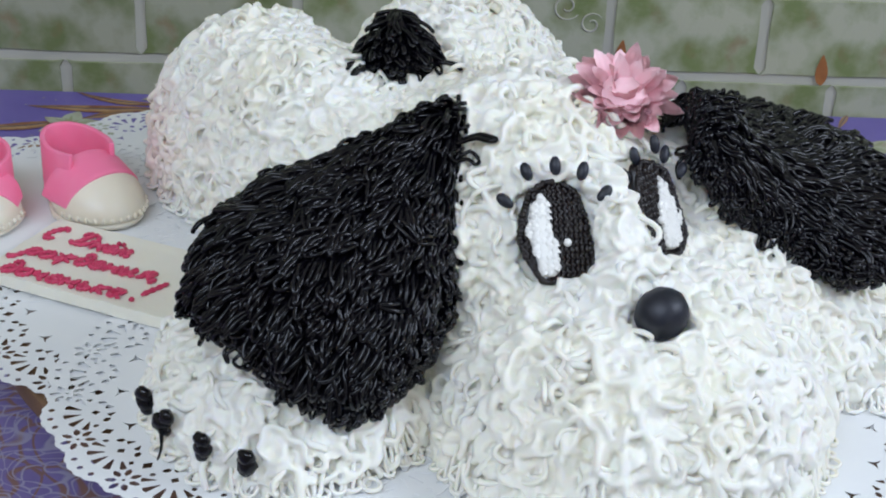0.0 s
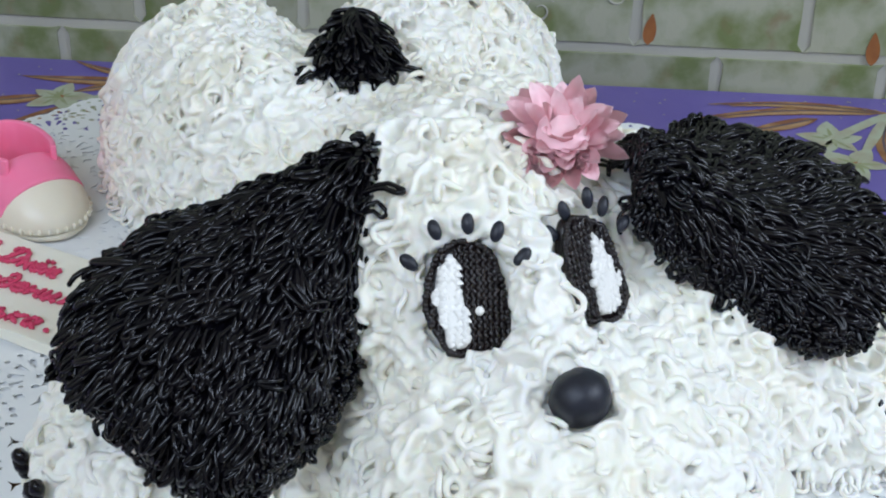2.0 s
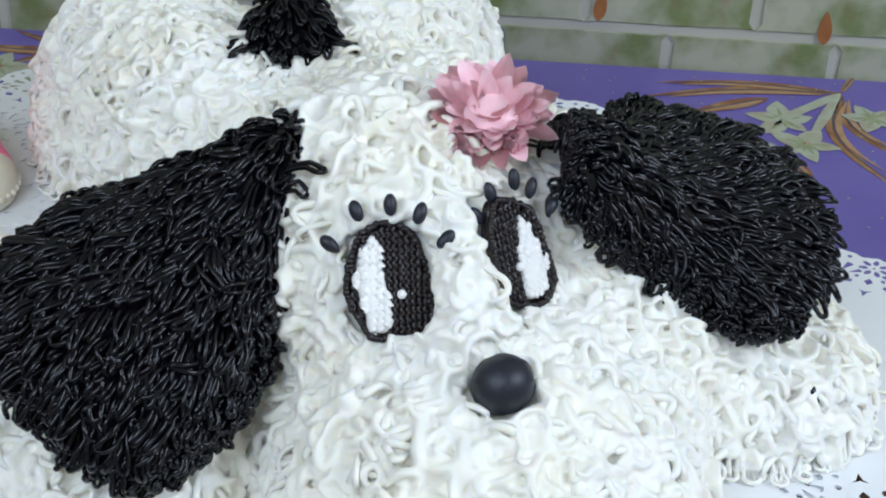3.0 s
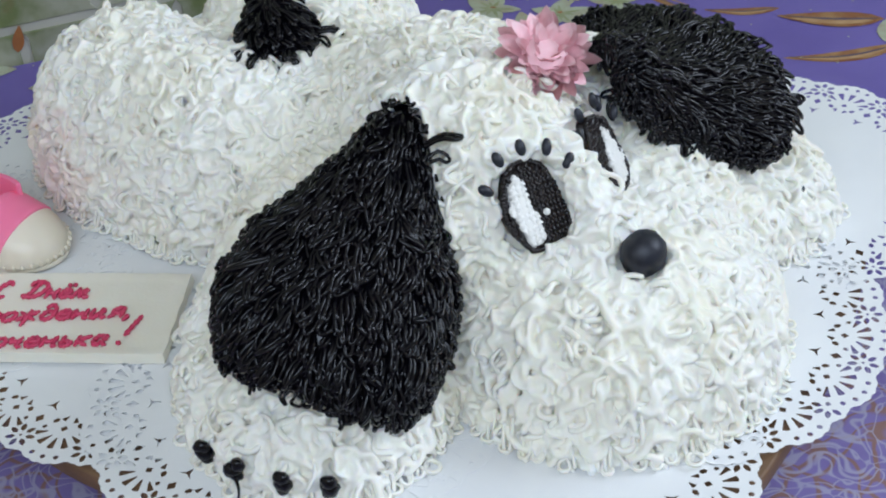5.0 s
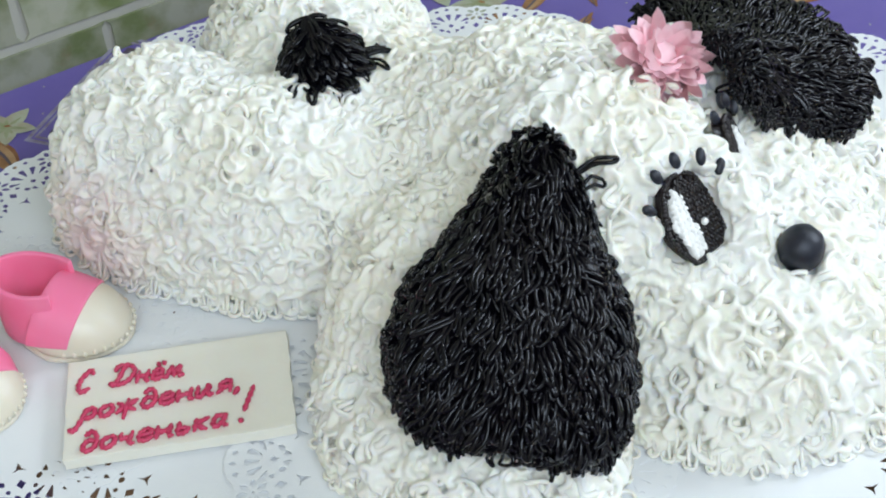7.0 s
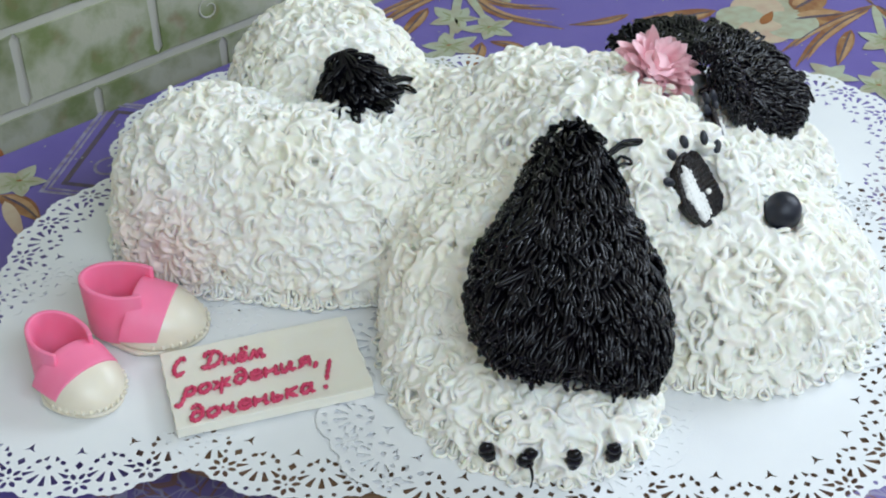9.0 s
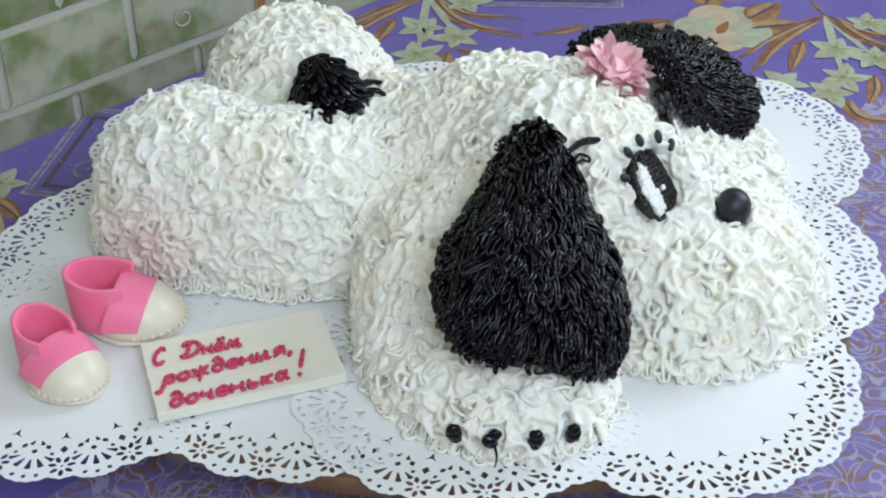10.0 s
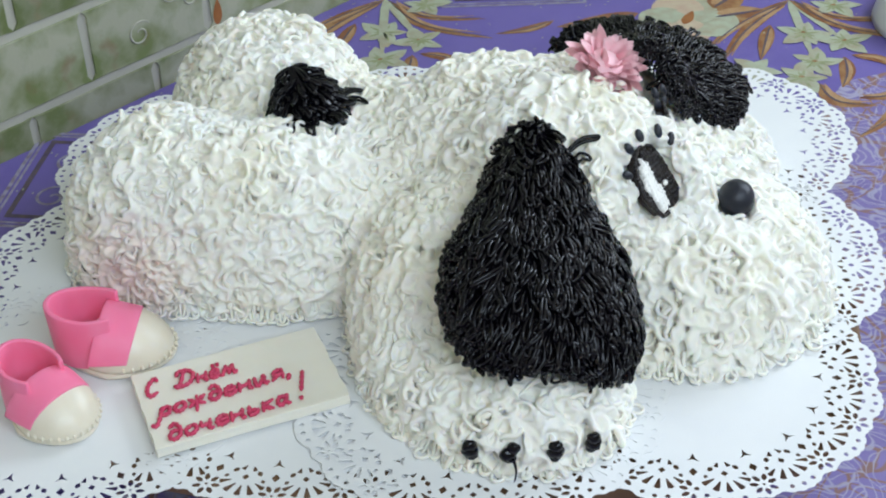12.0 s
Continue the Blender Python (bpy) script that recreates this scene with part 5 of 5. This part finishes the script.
def frame_print(x, y, side, turn):
    """Nested printed square lines with scrolls inside."""
    def at(u, v):
        c, s = math.cos(radians(turn)), math.sin(radians(turn))
        return x + u * c - v * s, y + u * s + v * c

    lines = []
    for k, w in ((1.0, 0.0022), (0.93, 0.0015), (0.80, 0.0030)):
        h = side / 2 * k
        cs = [(-h, -h), (h, -h), (h, h), (-h, h)]
        for (a, b), (c, d) in zip(cs, cs[1:] + cs[:1]):
            dx, dy = (c - a) / (2 * h) * w, (d - b) / (2 * h) * w
            lines.append([at(a - dx - dy, b - dy + dx), at(c + dx - dy, d + dy + dx), at(c + dx + dy, d + dy - dx), at(a - dx + dy, b - dy - dx)])
    flat_print("printed_frame", lines[:8], PRINT_GREY, 0)
    flat_print("printed_frame", lines[8:], PRINT_DARK, 1)
    for sx, sy in ((-1, -1), (1, -1), (-1, 1), (1, 1)):
        pts_out, pts_in = [], []
        for i in range(26):
            t = i / 25 * 9.0
            r = side * 0.145 * (1 - i / 30)
            cx, cy = sx * side * 0.20, sy * side * 0.20
            px, py = cx + r * math.cos(t * sx * sy), cy + r * math.sin(t * sx * sy)
            qx, qy = cx + (r - 0.0035) * math.cos(t * sx * sy), cy + (r - 0.0035) * math.sin(t * sx * sy)
            pts_out.append(at(px, py))
            pts_in.append(at(qx, qy))
        quads = [[a, b, d, c] for a, b, c, d in zip(pts_out, pts_out[1:], pts_in, pts_in[1:])]
        flat_print("printed_scroll", quads, PRINT_GREY, 2)
    petals = [leaf_shape(*at(0, 0), *at(side * 0.17 * math.cos(k), side * 0.17 * math.sin(k)), side * 0.05) for k in np.linspace(0, 6.283, 9)[:-1]]
    for petal in petals:
        flat_print("rosette_petal", [petal], PRINT_GREY, 3)


def cloth_prints():
    band = [(-0.9, -0.50), (-0.25, -0.50), (0.1, -0.60), (0.38, -0.66), (0.50, -0.60), (0.60, -0.575), (0.72, -0.63), (0.9, -0.66), (1.14, -0.62), (1.14, -1.01), (-0.9, -1.01)]
    flat_print("printed_lace_band", [band], PRINT_LACE, -1, "greyish lace print with brown scrolls")
    flat_print("printed_lace_band", [[(0.66, -0.30), (0.72, -0.25), (0.9, -0.33), (1.0, -0.40), (1.05, -0.46), (0.98, -0.48), (0.86, -0.42), (0.76, -0.38)]], PRINT_LACE, -1)
    spray(0.730, -0.417, 0, 40)
    spray(0.405, -0.039, 0, 50)
    spray(-0.05, -0.72, 160, 70)
    peony(0.613, -0.353, 0.062, 5)
    for x0, y0, x1, y1, w, bend in ((0.632, -0.375, 0.690, -0.410, 0.046, 0.0), (0.652, -0.36, 0.716, -0.358, 0.042, 0.0), (0.582, -0.300, 0.490, -0.249, 0.030, 0.004),
                                    (0.57, -0.35, 0.455, -0.325, 0.020, 0.01), (0.640, -0.300, 0.682, -0.276, 0.040, 0.0), (0.500, -0.235, 0.430, -0.205, 0.014, 0.006)):
        printed_leaf(x0, y0, x1, y1, w, bend, 0.5)
    frame_print(0.562, -0.108, 0.175, -45)
    frame_print(-0.081, -0.110, 0.175, -53)
    for x0, y0, x1, y1, w, bend in ((-0.300, -0.048, -0.432, -0.049, 0.018, 0.004), (-0.300, -0.036, -0.390, -0.009, 0.011, 0.008), (-0.395, -0.092, -0.470, -0.112, 0.018, 0.003),
                                    (-0.370, -0.110, -0.420, -0.158, 0.018, 0.004), (-0.335, -0.058, -0.372, -0.078, 0.012, 0.0), (-0.238, -0.071, -0.230, -0.140, 0.024, 0.004)):
        printed_leaf(x0, y0, x1, y1, w, bend, 0.5)
    flat_print("printed_leaf", [leaf_shape(-0.240, -0.085, -0.257, -0.155, 0.014, 0.0)], PRINT_PEACH, 1.2, "pale printed leaf")
    for k, (x, y) in enumerate(((-0.382, -0.092), (-0.350, -0.118), (-0.213, -0.064), (-0.290, -0.012))):
        star_flower(x, y, 0.034, 90 + k)
    dots = []
    rng = random.Random(8)
    for i in range(420):
        x, y = rng.uniform(-0.6, 0.8), rng.uniform(-0.5, -0.01)
        dots.append([(x + 0.0012 * math.cos(t), y + 0.0012 * math.sin(t)) for t in (0, 1.05, 2.1, 3.14, 4.19, 5.24)])
    flat_print("printed_dots", dots, PRINT_PALE, 0)


cloth_prints()


def wall_leaves():
    """Rust-coloured leaves printed on the bricks."""
    for x, z, ln, lean in ((-0.246, -0.052, 0.030, 75), (-0.205, -0.075, 0.022, 110), (0.388, -0.030, 0.034, 92), (0.175, -0.02, 0.032, 85)):
        c, s = math.cos(radians(lean)), math.sin(radians(lean))
        pts = leaf_shape(x - c * ln / 2, z - s * ln / 2, x + c * ln / 2, z + s * ln / 2, ln * 0.36)
        bm = bmesh.new()
        bm.faces.new([bm.verts.new((px, -0.0032, pz)) for px, pz in pts])
        part("leaf_print", bm, PRINT_RUST, WALL, "rust-coloured printed leaf", smooth=False)


wall_leaves()


def wall_scrolls():
    """Pale raised scrolls, pressed into some of the wall's bricks."""
    for x, z, r, way in ((0.068, -0.006, 0.013, 1), (0.115, 0.030, 0.012, -1), (0.142, 0.012, 0.010, 1)):
        t = np.linspace(0, 1, 40)
        a, k = way * (0.6 + 8.0 * t), r * (1.25 - 0.95 * t)
        path = np.stack([x + k * np.cos(a), np.full(40, -0.0026), z + k * np.sin(a)], 1)
        mesh_arrays("scroll_relief", *tubes(path[None], (0.0012 * (0.5 + 0.5 * np.sin(np.pi * t)))[None], 6, 1.0), MORTAR, WALL, "pale raised scroll")


wall_scrolls()


# ------------------------------------------------------------------ bricks of the wall, last
def brick_mesh(w, h):
    bm = slab_bm(smooth_loop([(x, y) for x, y in ((-w / 2 + .006, -h / 2), (w / 2 - .006, -h / 2 + .0005), (w / 2, -h / 2 + .007), (w / 2 - .0006, h / 2 - .007),
                                                    (w / 2 - .007, h / 2), (-w / 2 + .007, h / 2 - .0006), (-w / 2, h / 2 - .006), (-w / 2 + .0005, -h / 2 + .006))], 2), 0, 0.0026, 0.0010)
    me = bpy.data.meshes.new("brick")
    bm.to_mesh(me)
    bm.free()
    me.materials.append(BRICK)
    return me


def bricks():
    W, H, J = 0.161, 0.0925, 0.0105
    whole = brick_mesh(W - J, H - J)
    rng = random.Random(11)
    for row in range(-1, 12):
        z = -0.042 + H * (row + 0.5)
        for k in range(-8, 10):
            x = W * (k + 0.5) + (W / 2 if row % 2 else 0)
            ob = new("brick", whole)
            ob.parent = WALL
            ob.matrix_basis = pose(x, 0.0003, z, 90, 0, 0) @ Matrix.Diagonal((rng.choice((-1, 1)) * rng.uniform(0.985, 1.01), 1, 1, 1))


bricks()
